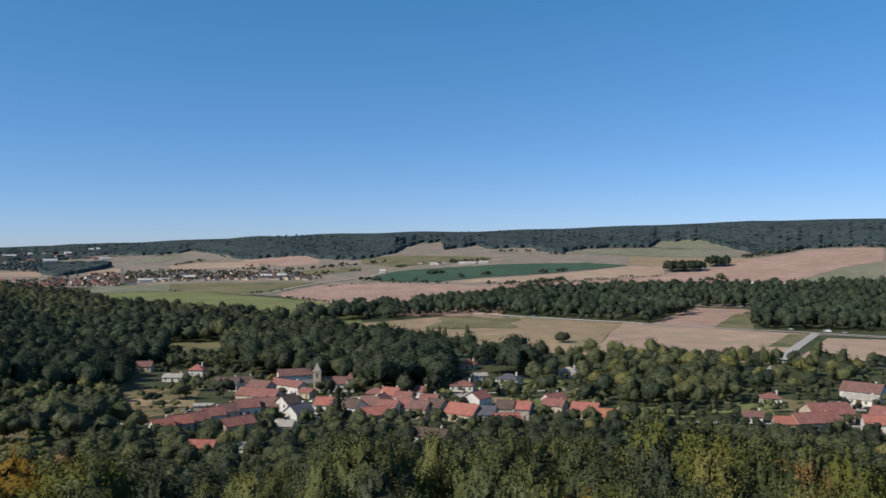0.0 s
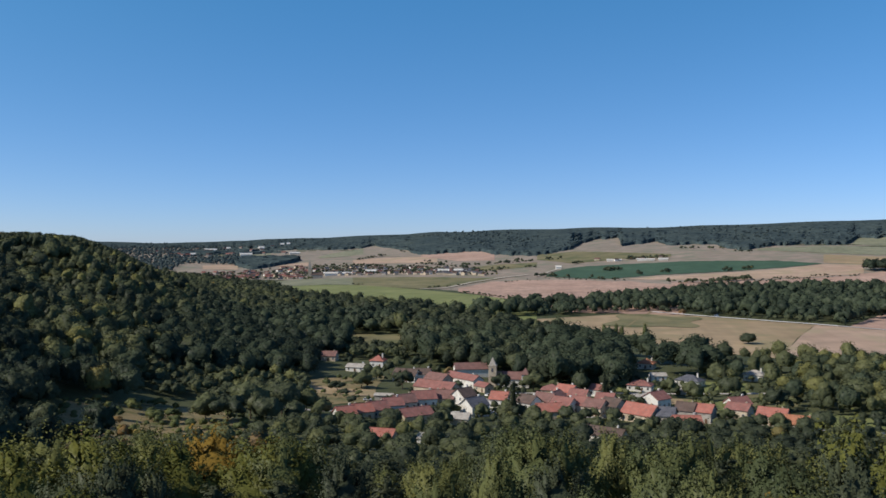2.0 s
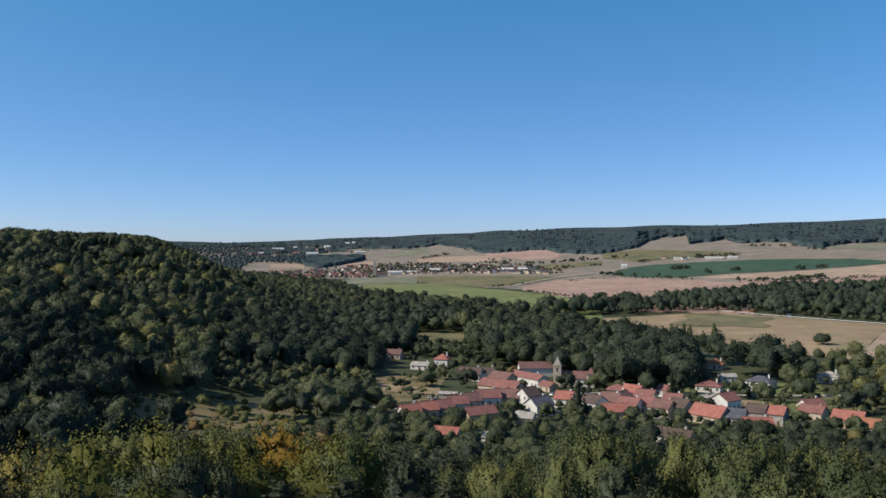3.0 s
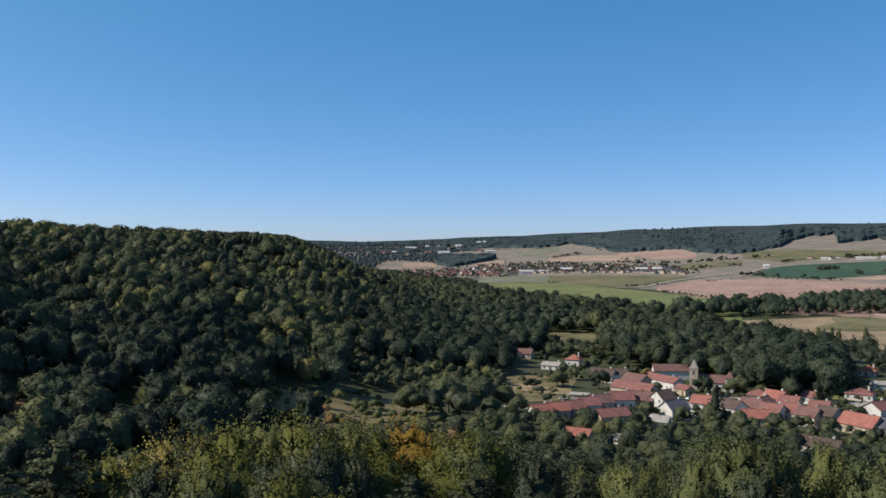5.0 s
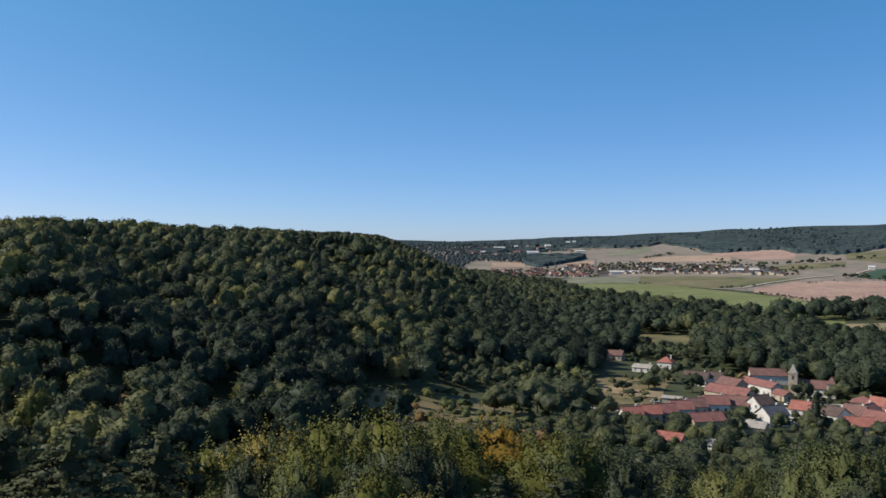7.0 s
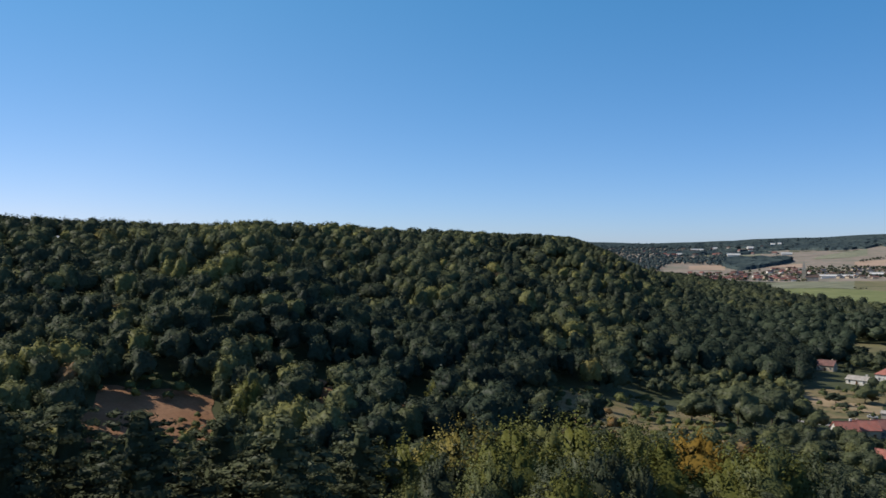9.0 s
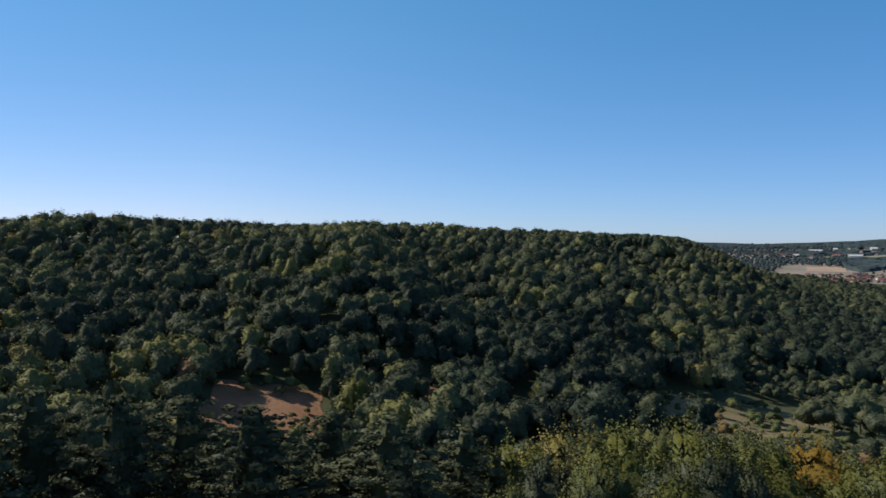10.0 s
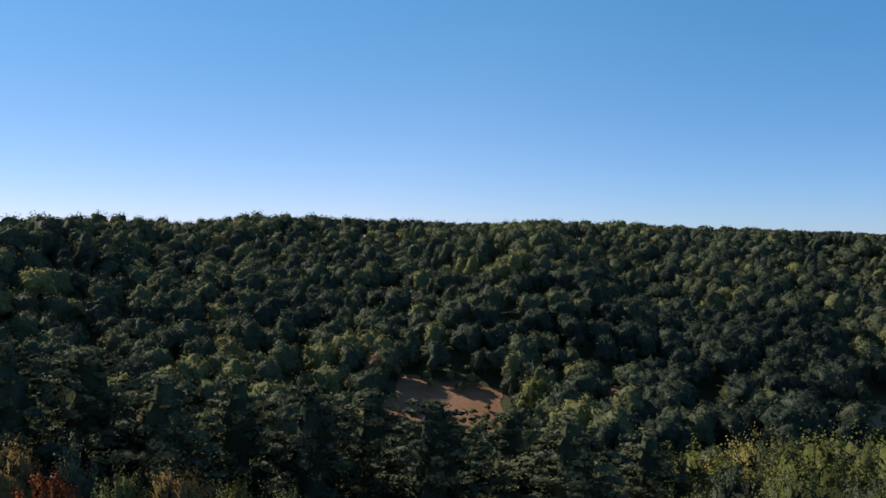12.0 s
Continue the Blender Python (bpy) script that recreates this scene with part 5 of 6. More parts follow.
house(11.0, 497, 9, 7, 4.4, 60, M_BROWNTILE, M_STONE, 2.2, label="small brown-roofed stable in the farm court", name="stable", windows=False, chimneys=0)
house(10.2, 486, 25, 7.5, 4.8, -50, T0, M_WHITE, 2.3, label="long white farm wing with red tile roof", chimneys=1)
house(9.7, 524, 21, 10, 4.8, 10, T2, M_WHITE, 3.2, label="barn with faded brick roof behind the church", name="barn", windows=False, chimneys=0)
house(8.9, 468, 9, 6, 3.0, -50, T0, M_BEIGE, 1.8, label="low annex with red tile roof closing the court", chimneys=0)
# lower street
house(18.1, 364, 8, 8, 3.2, 22, T1, M_WHITE, 2.9, label="row house with bright red tile roof at the street's end")
house(17.0, 371, 8.5, 8.5, 3.6, 20, T1, M_BEIGE, 2.8, label="row house with bright red patched tile roof", chimneys=2)
house(16.0, 380, 9, 9, 3.4, 24, T0, M_STONE, 3.0, label="stone row house with red tile roof")
house(15.0, 391, 9, 9, 4.0, 16, T0, M_WHITE, 2.8, label="white row house with dull red tile roof")
house(14.2, 405, 10, 9, 3.6, 22, T2, M_STONE, 3.0, label="stone house with brown-red roof along the lane")
house(12.9, 415, 11, 9.5, 4.0, 14, T0, M_WHITE, 3.2, label="house with broad red roof along the lane")
house(11.5, 420, 11, 9.5, 3.8, -14, T2, M_BEIGE, 3.2, label="beige house with dusty red-brown roof along the lane", chimneys=2)
house(13.5, 362, 14, 9, 3.8, 30, T0, M_BEIGE, 2.6, label="white-gabled house with faded pinkish roof")
house(10.2, 416, 8.5, 9, 5.6, 42, M_BROWNTILE, M_WHITE, 3.4, label="white gabled house with brown roof")
house(9.5, 389, 10, 9, 5.0, 40, M_SLATE, M_WHITE, 3.2, label="white front house with slate roof and tall gable")
house(7.8, 417, 8.5, 8, 4.2, -18, T1, M_WHITE, 3.0, label="small white house with red roof beside a tall spruce")
house(15.6, 304, 9, 7, 2.2, -20, T1, M_BEIGE, 1.8, label="low house with red roof at the wood's edge", chimneys=0)
house(12.4, 297, 8, 6, 1.8, -20, M_PALEROOF, M_WHITE, 1.1, label="pale sheet-roofed shed among trees", name="shed", windows=False, chimneys=0)
house(10.4, 358, 7.5, 7, 2.8, -16, M_PALEROOF, M_BEIGE, 1.7, label="beige-roofed shed with plank walls", name="shed", windows=False, chimneys=0)
house(15.5, 430, 9, 4, 2.4, -14, M_PALEROOF, M_STONE, 0.7, label="long low grey stone shed in the paddock", name="shed", windows=False, chimneys=0)
# middle of the village
house(5.9, 408, 9, 9, 4.2, -40, M_BROWNTILE, M_WHITE, 3.0, label="white house with dark brown tile roof")
house(4.8, 416, 10, 9, 4.2, -36, T2, M_WHITE, 3.0, label="white house with dark red roof")
house(4.4, 449, 10, 9, 4.4, -8, T0, M_BEIGE, 2.6, True, label="beige house with pinkish hipped roof")
house(3.4, 438, 9.5, 9, 5.4, -34, T1, M_WHITE, 2.9, label="tall white house with fresh red roof")
house(4.6, 385, 11, 9, 3.6, 12, T1, M_BEIGE, 2.8, label="low front house with orange red roof")
house(3.6, 405, 10, 9, 4.0, -30, T0, M_WHITE, 3.0, label="house with dull red tile roof on the street")
house(2.5, 408, 10, 9, 4.0, -34, T0, M_STONE, 3.1, label="stone house with red tile roof on the street", chimneys=2)
house(1.5, 402, 9, 9, 4.0, -28, T2, M_BEIGE, 2.9, label="beige house with weathered brown-red roof")
house(2.6, 430, 9, 8.5, 4.6, -22, T0, M_BEIGE, 2.7, label="house with faded red roof in the second row")
house(4.1, 426, 8, 8, 4.4, 66, T2, M_WHITE, 2.5, label="gabled white house with brown-red roof")
house(0.9, 422, 8.5, 8, 4.4, -12, T0, M_WHITE, 2.6, label="white house with red roof in the second row")
house(0.4, 403, 9, 8.5, 4.6, -36, M_BROWNTILE, M_STONE, 2.9, label="stone house with dark brown tile roof")
house(-1.4, 386, 15, 10, 3.8, -34, T1, M_BEIGE, 3.8, label="broad house with bright red tile roof", chimneys=1)
house(-3.0, 384, 7, 11, 3.6, -10, M_SLATE, M_STONE, 3.0, label="grey slate annex beside a red-roofed house", windows=False, chimneys=0)
house(-2.3, 430, 10, 10, 4.6, 52, T0, M_WHITE, 3.0, label="white gabled house with red roof")
house(-4.2, 396, 8, 9, 5.0, -16, M_BROWNTILE, M_STONE, 2.9, label="stone row house with dark roof half")
house(-5.3, 395, 8, 9, 4.9, -16, T1, M_STONE, 2.8, label="stone row house with red roof half")
house(-7.3, 431, 10, 8, 4.0, 38, T0, M_WHITE, 2.8, label=RED)
house(-1.3, 486, 13, 9, 3.0, -10, T0, M_WHITE, 2.6, label="bungalow with red-brown hipped roof", hip=True)
house(1.4, 462, 7, 7, 3.4, -30, T0, M_WHITE, 2.2, label="small garden house with red roof")
house(-1.7, 575, 10, 9, 3.2, -12, T3, M_WHITE, 3.0, True, label="new house with bright orange hipped roof")
house(-4.4, 510, 14, 10, 3.0, -24, M_SLATE, M_WHITE, 3.0, True, label="white bungalow with dark grey hipped roof")
house(-2.4, 525, 9, 7, 2.8, 14, M_PALEROOF, M_WHITE, 1.4, label="low white outbuilding with pale roof", chimneys=0)
house(-4.0, 480, 8, 4, 2.2, 6, M_PALEROOF, M_STONE, 0.7, label="grey garden shed with flat pale roof", name="shed", windows=False, chimneys=0)
house(-1.5, 448, 11, 5, 2.4, 12, M_PALEROOF, M_STONE, 0.8, label="long pale-roofed shed in gardens", name="shed", windows=False, chimneys=0)
house(-4.2, 368, 11, 8, 3.0, 14, T1, M_WHITE, 2.4, label="low house with orange red roof by the trees")
house(0.9, 322, 15, 8, 2.8, -26, M_BROWNTILE, M_WHITE, 2.4, label="long house with dark brown roof by the wood")
house(-8.3, 541, 11, 9, 3.6, -14, M_PALEROOF, M_WHITE, 2.6, True, label="pale villa with hipped beige roof")
house(-7.4, 414, 10, 8.5, 4.0, -20, T0, M_BEIGE, 2.4, label=RED)
house(-9.4, 400, 12, 9, 4.2, -14, T1, M_BEIGE, 3.0, label="house with vivid red roof and skylights")
house(-10.9, 385, 13, 9, 3.4, -8, T3, M_STONE, 2.8, label="house with orange tile roof behind trees")
house(-20.8, 473, 10, 8, 3.0, 6, T0, M_WHITE, 2.4, True, label="small white house with red hipped roof among trees")
house(-26.0, 505, 20, 12, 4.6, -18, T2, M_WHITE, 4.0, label="large white building with red-brown roof and garages", garage=True)
house(-25.9, 488, 17, 8, 3.0, -18, M_PALEROOF, M_WHITE, 2.0, label="white garage wing with pale pinkish roof", garage=True)
house(-24.0, 428, 19, 14, 4.4, 28, T0, M_BEIGE, 3.8, label="large barn with faded pink-red tile roof", name="barn", chimneys=0)
house(-23.3, 404, 20, 11, 3.8, 32, T0, M_STONE, 3.2, label="long farm building with red tile roof")
house(-21.7, 398, 10, 8, 3.0, 14, T1, M_BEIGE, 2.4, label=RED)
house(-27.4, 430, 14, 10, 4.6, -20, T0, M_WHITE, 3.2, label=RED)
house(-26.8, 408, 12, 9, 4.0, 12, T1, M_WHITE, 3.0, label=RED)
house(-19.8, 413, 8, 7, 2.6, 0, T2, M_WHITE, 2.0, label="small house with brown-red roof behind trees")


def church():
    x, y = at(8.3, 488)
    z = gz(x, y)
    root = new("church")
    root.matrix_basis = pose(x, y, z, 0, 0, 8.3 - 6)
    t = part("tower", poly_mesh("tower", [box(-2.2, 2.2, -2.2, 2.2, -1, 11.5), box(-2.4, 2.4, -2.4, 2.4, 11.5, 12.0)], M_BEIGE), root)
    v = [(-2.1, -2.1, 12.0), (2.1, -2.1, 12.0), (2.1, 2.1, 12.0), (-2.1, 2.1, 12.0), (-1.2, -1.2, 14.0), (1.2, -1.2, 14.0), (1.2, 1.2, 14.0), (-1.2, 1.2, 14.0), (0, 0, 16.6)]
    part("spire", poly_mesh("spire", [(v, [(0, 1, 5, 4), (1, 2, 6, 5), (2, 3, 7, 6), (3, 0, 4, 7), (4, 5, 8), (5, 6, 8), (6, 7, 8), (7, 4, 8), (3, 2, 1, 0)])], M_STONE), t)
    for k, (lx, ang) in enumerate(((0, 0), (0, 90), (0, -90))):
        w = part("belfry_opening", poly_mesh("belfry_opening", [box(-0.5, 0.5, -0.06, 0.02, 0, 2.2)] + [box(-0.5, 0.5, -0.14, -0.05, 0.4 * j + 0.1, 0.4 * j + 0.22) for j in range(5)], M_SLATE), t,
                 pose(0, 0, 8.4, 0, 0, ang) @ pose(0, -2.2, 0))
    part("nave", poly_mesh("nave", [tuple_shift(gable_body(15, 9, 4.6, 3.4), 10, 3)], M_WHITE), root)
    part("nave_roof", poly_mesh("nave_roof", [tuple_shift(p, 10, 3) for p in gable_roof(15, 9, 4.6, 3.4)], M_TILE[2]), root)
    part("choir", poly_mesh("choir", [box(16.5, 20.5, -2.6, 2.8, -1, 7.2)], M_WHITE), root)
    part("choir_roof", poly_mesh("choir_roof", [tuple_shift(p, 18.5, 0.1) for p in hip_roof(4.0, 5.4, 7.2, 3.6, 0.4)], M_TILE[2]), root)
    return tagged(root, "village church with beige tower, pale stone spire and red roofs", "church")


def tuple_shift(piece, dx, dy, dz=0):
    v, f = piece
    return [(a + dx, b + dy, c + dz) for a, b, c in v], f


church()

# ---- garden and field trees ----
VILLAGE_GROUP = "garden trees of the village"
GARDEN = [tree_kind("garden_tree", broadleaf(300 + k, 16 + k, 420, 0.026, 0.9, DOME2), trunk_mesh(50 + k), M_LEAF, lab, tn, group=VILLAGE_GROUP)
          for k, (tn, lab) in enumerate([(0.12, "dark green rounded garden tree"), (0.3, "green broadleaf tree among the gardens"), (0.55, "light olive garden tree")])]
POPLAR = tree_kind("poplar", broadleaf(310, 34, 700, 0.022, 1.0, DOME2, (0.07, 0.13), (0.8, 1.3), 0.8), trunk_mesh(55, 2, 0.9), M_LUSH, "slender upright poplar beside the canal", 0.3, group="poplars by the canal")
CYPRESS = tree_kind("spruce", pine(311, 9, 700, 0.02, 0.24, ICO0), trunk_mesh(56, 2, 0.9), M_PINE, "narrow dark spruce beside the houses", 0.05, group=VILLAGE_GROUP)
# azimuth, distance, height, width
PADDOCK_TREES = ((22.2, 372, 17, 1.05), (20.6, 380, 12, 1.1), (24.2, 362, 16, 1.1), (23.2, 346, 13, 1.1), (25.6, 344, 14, 1.2), (21.3, 352, 11, 1.1), (27.0, 352, 12, 1.1), 
                 (14.3, 470, 12, 1.1), (17.0, 470, 9, 1.3), (18.6, 455, 7, 1.4), (16.0, 500, 9, 1.0), (15.2, 362, 7, 1.1), (19.7, 368, 9, 1.1), 
                 (14.8, 350, 8, 1.0), (19.6, 400, 7, 1.2), (16.6, 520, 8, 1.0), (15.2, 532, 9, 1.0), (13.2, 548, 11, 1.0), (17.9, 562, 7, 1.2), (14.6, 552, 9, 1.1), (16.9, 500, 6, 1.2))
# trees round the street and the church
STREET_TREES = ((7.7, 464, 12, 1.0), (5.6, 470, 12, 1.0), (2.6, 462, 14, 0.9), (0.6, 470, 13, 0.9), (11.2, 385, 8, 1.1), (11.5, 352, 7, 1.2), (9.0, 372, 8, 1.1), 
                (7.4, 380, 9, 1.0), (6.6, 372, 9, 1.0), (3.4, 372, 8, 1.1), (2.2, 376, 7, 1.1), (0.4, 372, 8, 1.0), (5.6, 358, 9, 1.1),
                (-8.6, 378, 8, 1.1), (-9.8, 372, 9, 1.1), (-11.3, 362, 10, 1.1), (-6.6, 396, 7, 1.1), (-2.2, 364, 6, 1.2), (-3.4, 352, 8, 1.1), (4.9, 366, 6, 1.2), (-12.2, 380, 11, 1.0))
# trees towards the canal and the fields
CANAL_TREES = ((-4.6, 455, 11, 1.1), (-6.8, 465, 14, 1.0), (-9.6, 440, 13, 1.1), (0.3, 494, 11, 1.0), (-3.2, 470, 10, 1.1), (-6.0, 520, 13, 1.0), (-7.0, 560, 14, 0.9), 
               (-5.4, 545, 13, 0.9), (-12.4, 470, 14, 1.1), (-17.9, 1610, 17, 1.1), (-22.0, 640, 9, 0.9), (-24.4, 650, 8, 0.9), (-26.5, 650, 10, 1.0), (-25.2, 560, 14, 1.0), 
               (-22.8, 520, 13, 1.1), (-18.6, 470, 12, 1.1))
for a, r, h, w in PADDOCK_TREES + STREET_TREES + CANAL_TREES:
    planted(random.choice(GARDEN), a, r, h, w)
LONE = tree_kind("field_tree", broadleaf(315, 40, 1500, 0.022, 0.8, ICO2, (0.13, 0.19)), trunk_mesh(57), M_LEAF, "round dark tree standing alone in the dry pasture", 0.12)
planted(LONE, -7.9, 742, 10.5, 1.35, z=gz(*at(-7.9, 742)) - 1.4)
planted(CYPRESS, 6.95, 372, 18, 0.8)
planted(CYPRESS, 1.0, 455, 14, 0.8)
planted(CYPRESS, -6.5, 500, 15, 0.8)
for k in range(6):
    planted(POPLAR, -18.7 - 0.5 * k + random.uniform(-0.3, 0.3), 585 + random.uniform(-12, 25), random.uniform(12, 21), random.uniform(0.24, 0.4))
for a in (-0.1, 0.25, 1.0, -1.6):
    planted(POPLAR, a, 705, random.uniform(17, 20), 0.32)
for k in range(9):
    planted(random.choice(GARDEN), -15.5 - 0.95 * k, 645 + random.uniform(-6, 6), random.uniform(8, 11), random.uniform(0.8, 1.1))


# lawns and dry grass plots of the gardens
for k, (a, r, wa, dr, mat, lab) in enumerate(((-5.8, 446, 1.6, 16, M_MEADOW, "small green lawn between village gardens"), (-9.0, 470, 1.8, 22, M_OLIVE, "dry grass plot behind the houses"),
                                              (-3.4, 452, 1.2, 10, M_DRY, "pale gravel yard by the garden sheds"), (-14.0, 425, 2.4, 18, M_MEADOW, "green lawn behind the tall trees"),
                                              (-19.2, 452, 1.8, 20, M_MEADOW, "mown lawn beside the small house"), (-22.6, 470, 1.8, 22, M_OLIVE, "dry meadow by the canal houses"),
                                              (-25.3, 473, 1.9, 8, M_TRACK, "pale gravel yard before the garages"), (-28.4, 470, 2.0, 26, M_DRY, "pale yard beside the large building"),
                                              (-1.0, 500, 1.6, 20, M_MEADOW, "green lawn between garden trees"), (4.2, 452, 1.4, 14, M_OLIVE, "grassy plot behind the row houses"), (-6.4, 508, 1.6, 20, M_MEADOW, "green garden plot near the canal"))):
    field("lawn", [(a + wa, r - dr), (a - wa, r - dr * 0.8), (a - wa * 0.9, r + dr), (a + wa * 1.1, r + dr * 0.9)], mat, lab, 10, 8, 0.001, 0.02)


# bushes and hedges of the far fields: too many and small to count
# ends of each hedge (azimuth, distance) and its number of bushes
TALL_HEDGES = (((17.3, 2800), (15.5, 2980), 30),
               ((13.1, 2580), (9.8, 2210), 14),
               ((9.5, 2220), (5.4, 2280), 30),
               ((9.5, 2010), (5.4, 2080), 22),
               ((5.4, 1820), (0.2, 1690), 22),
               ((6.9, 2340), (6.1, 2340), 8),
               ((4.8, 2320), (3.7, 2330), 8),
               ((3.1, 2140), (2.3, 2160), 8),
               ((1.1, 1920), (-0.1, 1940), 26),
               ((-1.1, 1820), (-1.4, 1820), 7),
               ((-2.7, 1860), (-3.3, 1860), 8),
               ((-6.4, 1850), (-6.8, 1860), 4),
               ((-7.5, 1900), (-8.1, 1920), 10),
               ((-19.2, 2130), (-20.2, 2170), 22),
               ((-20.2, 2170), (-22.4, 2300), 34),
               ((-16.6, 1610), (-18.4, 1610), 12),
               ((-4.2, 1610), (-4.7, 1620), 10),
               ((-5.8, 1640), (-8.1, 1670), 34),
               ((-2.9, 1620), (-5.8, 1610), 16),
               ((14.5, 3140), (14.1, 3110), 6),
               ((-8.1, 2340), (-4.3, 2390), 6),
               ((-3.2, 2530), (-6.6, 2440), 14),
               ((-0.4, 2220), (-2.9, 2240), 44),
               ((13.4, 2440), (9.5, 2070), 30))
LOW_HEDGES = (((10.4, 1440), (5.4, 1200), 60),
               ((12.7, 1580), (9.8, 1650), 18),
               ((-8.1, 1640), (-14.4, 1740), 40),
               ((-9.3, 1690), (-10.4, 1710), 14),
               ((-11.5, 1740), (-12.6, 1740), 12),
               ((8.0, 1690), (5.4, 1720), 10),
               ((17.6, 1720), (16.9, 1710), 6),
               ((5.0, 1770), (-0.6, 1670), 30))
NEAR_HEDGES = (((-1, 1060), (-12, 950), 26), ((-20.5, 615), (-27, 640), 14))


def hedge_places(rows):
    g = np.random.default_rng(5)
    xs, ys = [], []
    for (a0, r0), (a1, r1), n in rows:
        t = g.random(n)
        a, r = a0 + (a1 - a0) * t + g.normal(0, 0.06, n), r0 + (r1 - r0) * t + g.normal(0, 9, n)
        xs.append(-np.sin(np.radians(a)) * r), ys.append(np.cos(np.radians(a)) * r)
    return np.concatenate(xs), np.concatenate(ys)


forest("hedgerow", hedge_places(TALL_HEDGES + NEAR_HEDGES), TINY, (5, 11), (1.0, 1.4), M_LEAF, "bushes and tree rows between the far fields", tint=(0.0, 0.4), category="hedge")
forest("hedgerow", hedge_places(LOW_HEDGES), TINY, (2, 4.5), (1.1, 1.6), M_LEAF, "low hedges along the far field tracks", tint=(0.0, 0.4), category="hedge")


def copse(x, y, a, r):
    return (((a + 15.6) / 1.3) ** 2 + ((r - 1835) / 32) ** 2 < 1) | (((a + 17.7) / 0.7) ** 2 + ((r - 1930) / 30) ** 2 < 1)


forest("copse", scatter(-60, 700, 1600, 1980, 9, copse, 19), FAIR, (14, 24), (0.8, 1.1), M_SHADE, "small round copse standing alone in the fields", tint=(0.0, 0.3), category="trees")


def shrubs(x, y, a, r):
    g = np.random.default_rng(3)
    k = inside(a, r, [(39.0, 288), (23.5, 315), (22, 410), (35.0, 366)]) | inside(a, r, [(68.5, 226), (57.5, 226), (57.0, 297), (66.5, 306)]) | inside(a, r, [(21.5, 385), (16.0, 385), (15.5, 520), (21.0, 500)])
    return k & (g.random(x.shape) < np.where((a > 50) & (r < 264), 0.9, np.where(a > 50, 0.22, np.where(a < 21.5, 0.10, 0.45))))


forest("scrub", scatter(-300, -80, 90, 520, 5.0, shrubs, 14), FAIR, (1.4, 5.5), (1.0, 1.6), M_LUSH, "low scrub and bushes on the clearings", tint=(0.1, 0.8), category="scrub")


def gardens(x, y, a, r):
    g = np.random.default_rng(4)
    return (a > -30) & (a < 21) & (r > 318) & (r < np.interp(a, [-30, -8, 0, 10, 20], [560, 570, 500, 540, 540])) & ~((a > 15.2) & (r > 440) & (r < 480)) & (g.random(x.shape) < np.where(a < -4, 0.5, np.where(a > 13.5, 0.2, 0.46)))


HOUSE_XY = np.array([o.matrix_basis.translation[:2] for o in scene.objects if o.name.split(".")[0] in ("house", "barn", "shed", "stable", "church")])
gx, gy = scatter(-160, 290, 300, 580, 7.0, gardens, 15)
clear = np.min(np.hypot(gx[:, None] - HOUSE_XY[:, 0], gy[:, None] - HOUSE_XY[:, 1]), axis=1) > 7.6
forest("garden_shrubs", (gx[clear], gy[clear]), FAIR, (1.6, 6.5), (0.9, 1.3), M_LEAF, "hedges, fruit trees and shrubs between the houses", tint=(0.1, 0.85), category="shrubs")

M_WATER, nt_w, b_w = base_material("canal_water", 0.3)
b_w.inputs["Base Color"].default_value = (0.07, 0.08, 0.07, 1)
b_w.inputs["Specular IOR Level"].default_value = 0.3
bump(nt_w, b_w, noise_tex(nt_w, 0.8, 3), 0.15, 0.05)
strip("water", [(-16.5, 598), (-18.5, 594), (-20.2, 592), (-22, 593)], 9, M_WATER, "still grey-blue canal water between trees", "water")

# ---- the far village: small houses by the hundred, and a church with a tall spire ----
random.seed(5)
FAR_GROUP = "houses of the far village"
PALE = [M_WHITE, M_BEIGE, M_STONE]


def far_house(a, r, L, D, e, turn, roof, wall):
    x, y = at(a, r)
    root = new("house")
    root.matrix_basis = pose(x, y, gz(x, y) + 0.4, 0, 0, a + turn)
    part("wall", FAR_WALL[wall], root, Matrix.Diagonal((L, D, e, 1)))
    part("roof", FAR_ROOF[roof], root, Matrix.Diagonal((L, D, e, 1)))
    return tagged(root, "small distant house with pale walls and tiled roof", "house", FAR_GROUP)


FAR_WALL = [poly_mesh("wall", [gable_body(1, 1, 1, 0.55)], m) for m in PALE]
FAR_ROOF = [poly_mesh("roof", gable_roof(1, 1, 1.0, 0.55, 0.06, 0.07), m) for m in (T0, T2, M_BROWNTILE, M_SLATE, M_WHITE)]
for k in range(260):
    u = random.random()
    if u < 0.52:
        a = random.uniform(20.6, 28.0)
        r = np.interp(a, [20, 24, 28], [2010, 1960, 2020]) + random.random() ** 1.4 * np.interp(a, [20, 22, 24, 28], [560, 520, 400, 300])
        roof = random.choice((0, 0, 1, 1, 2))
    elif u < 0.98:
        a = random.uniform(8.8, 20.3)
        r = np.interp(a, [8.4, 14, 20], [1850, 2000, 2130]) + random.random() ** 1.5 * np.interp(a, [9, 12.3, 14, 17.6, 20], [120, 240, 330, 420, 400])
        roof = random.choice((1, 2, 2, 3, 3))
    else:
        a, r = random.uniform(-3.5, 1.5), random.uniform(2170, 2230)
        roof = random.choice((1, 2))
    far_house(a, r, random.uniform(8, 14), random.uniform(8, 11), random.uniform(3, 5), random.uniform(-50, 50), roof, random.choice((0, 1, 1, 2)))
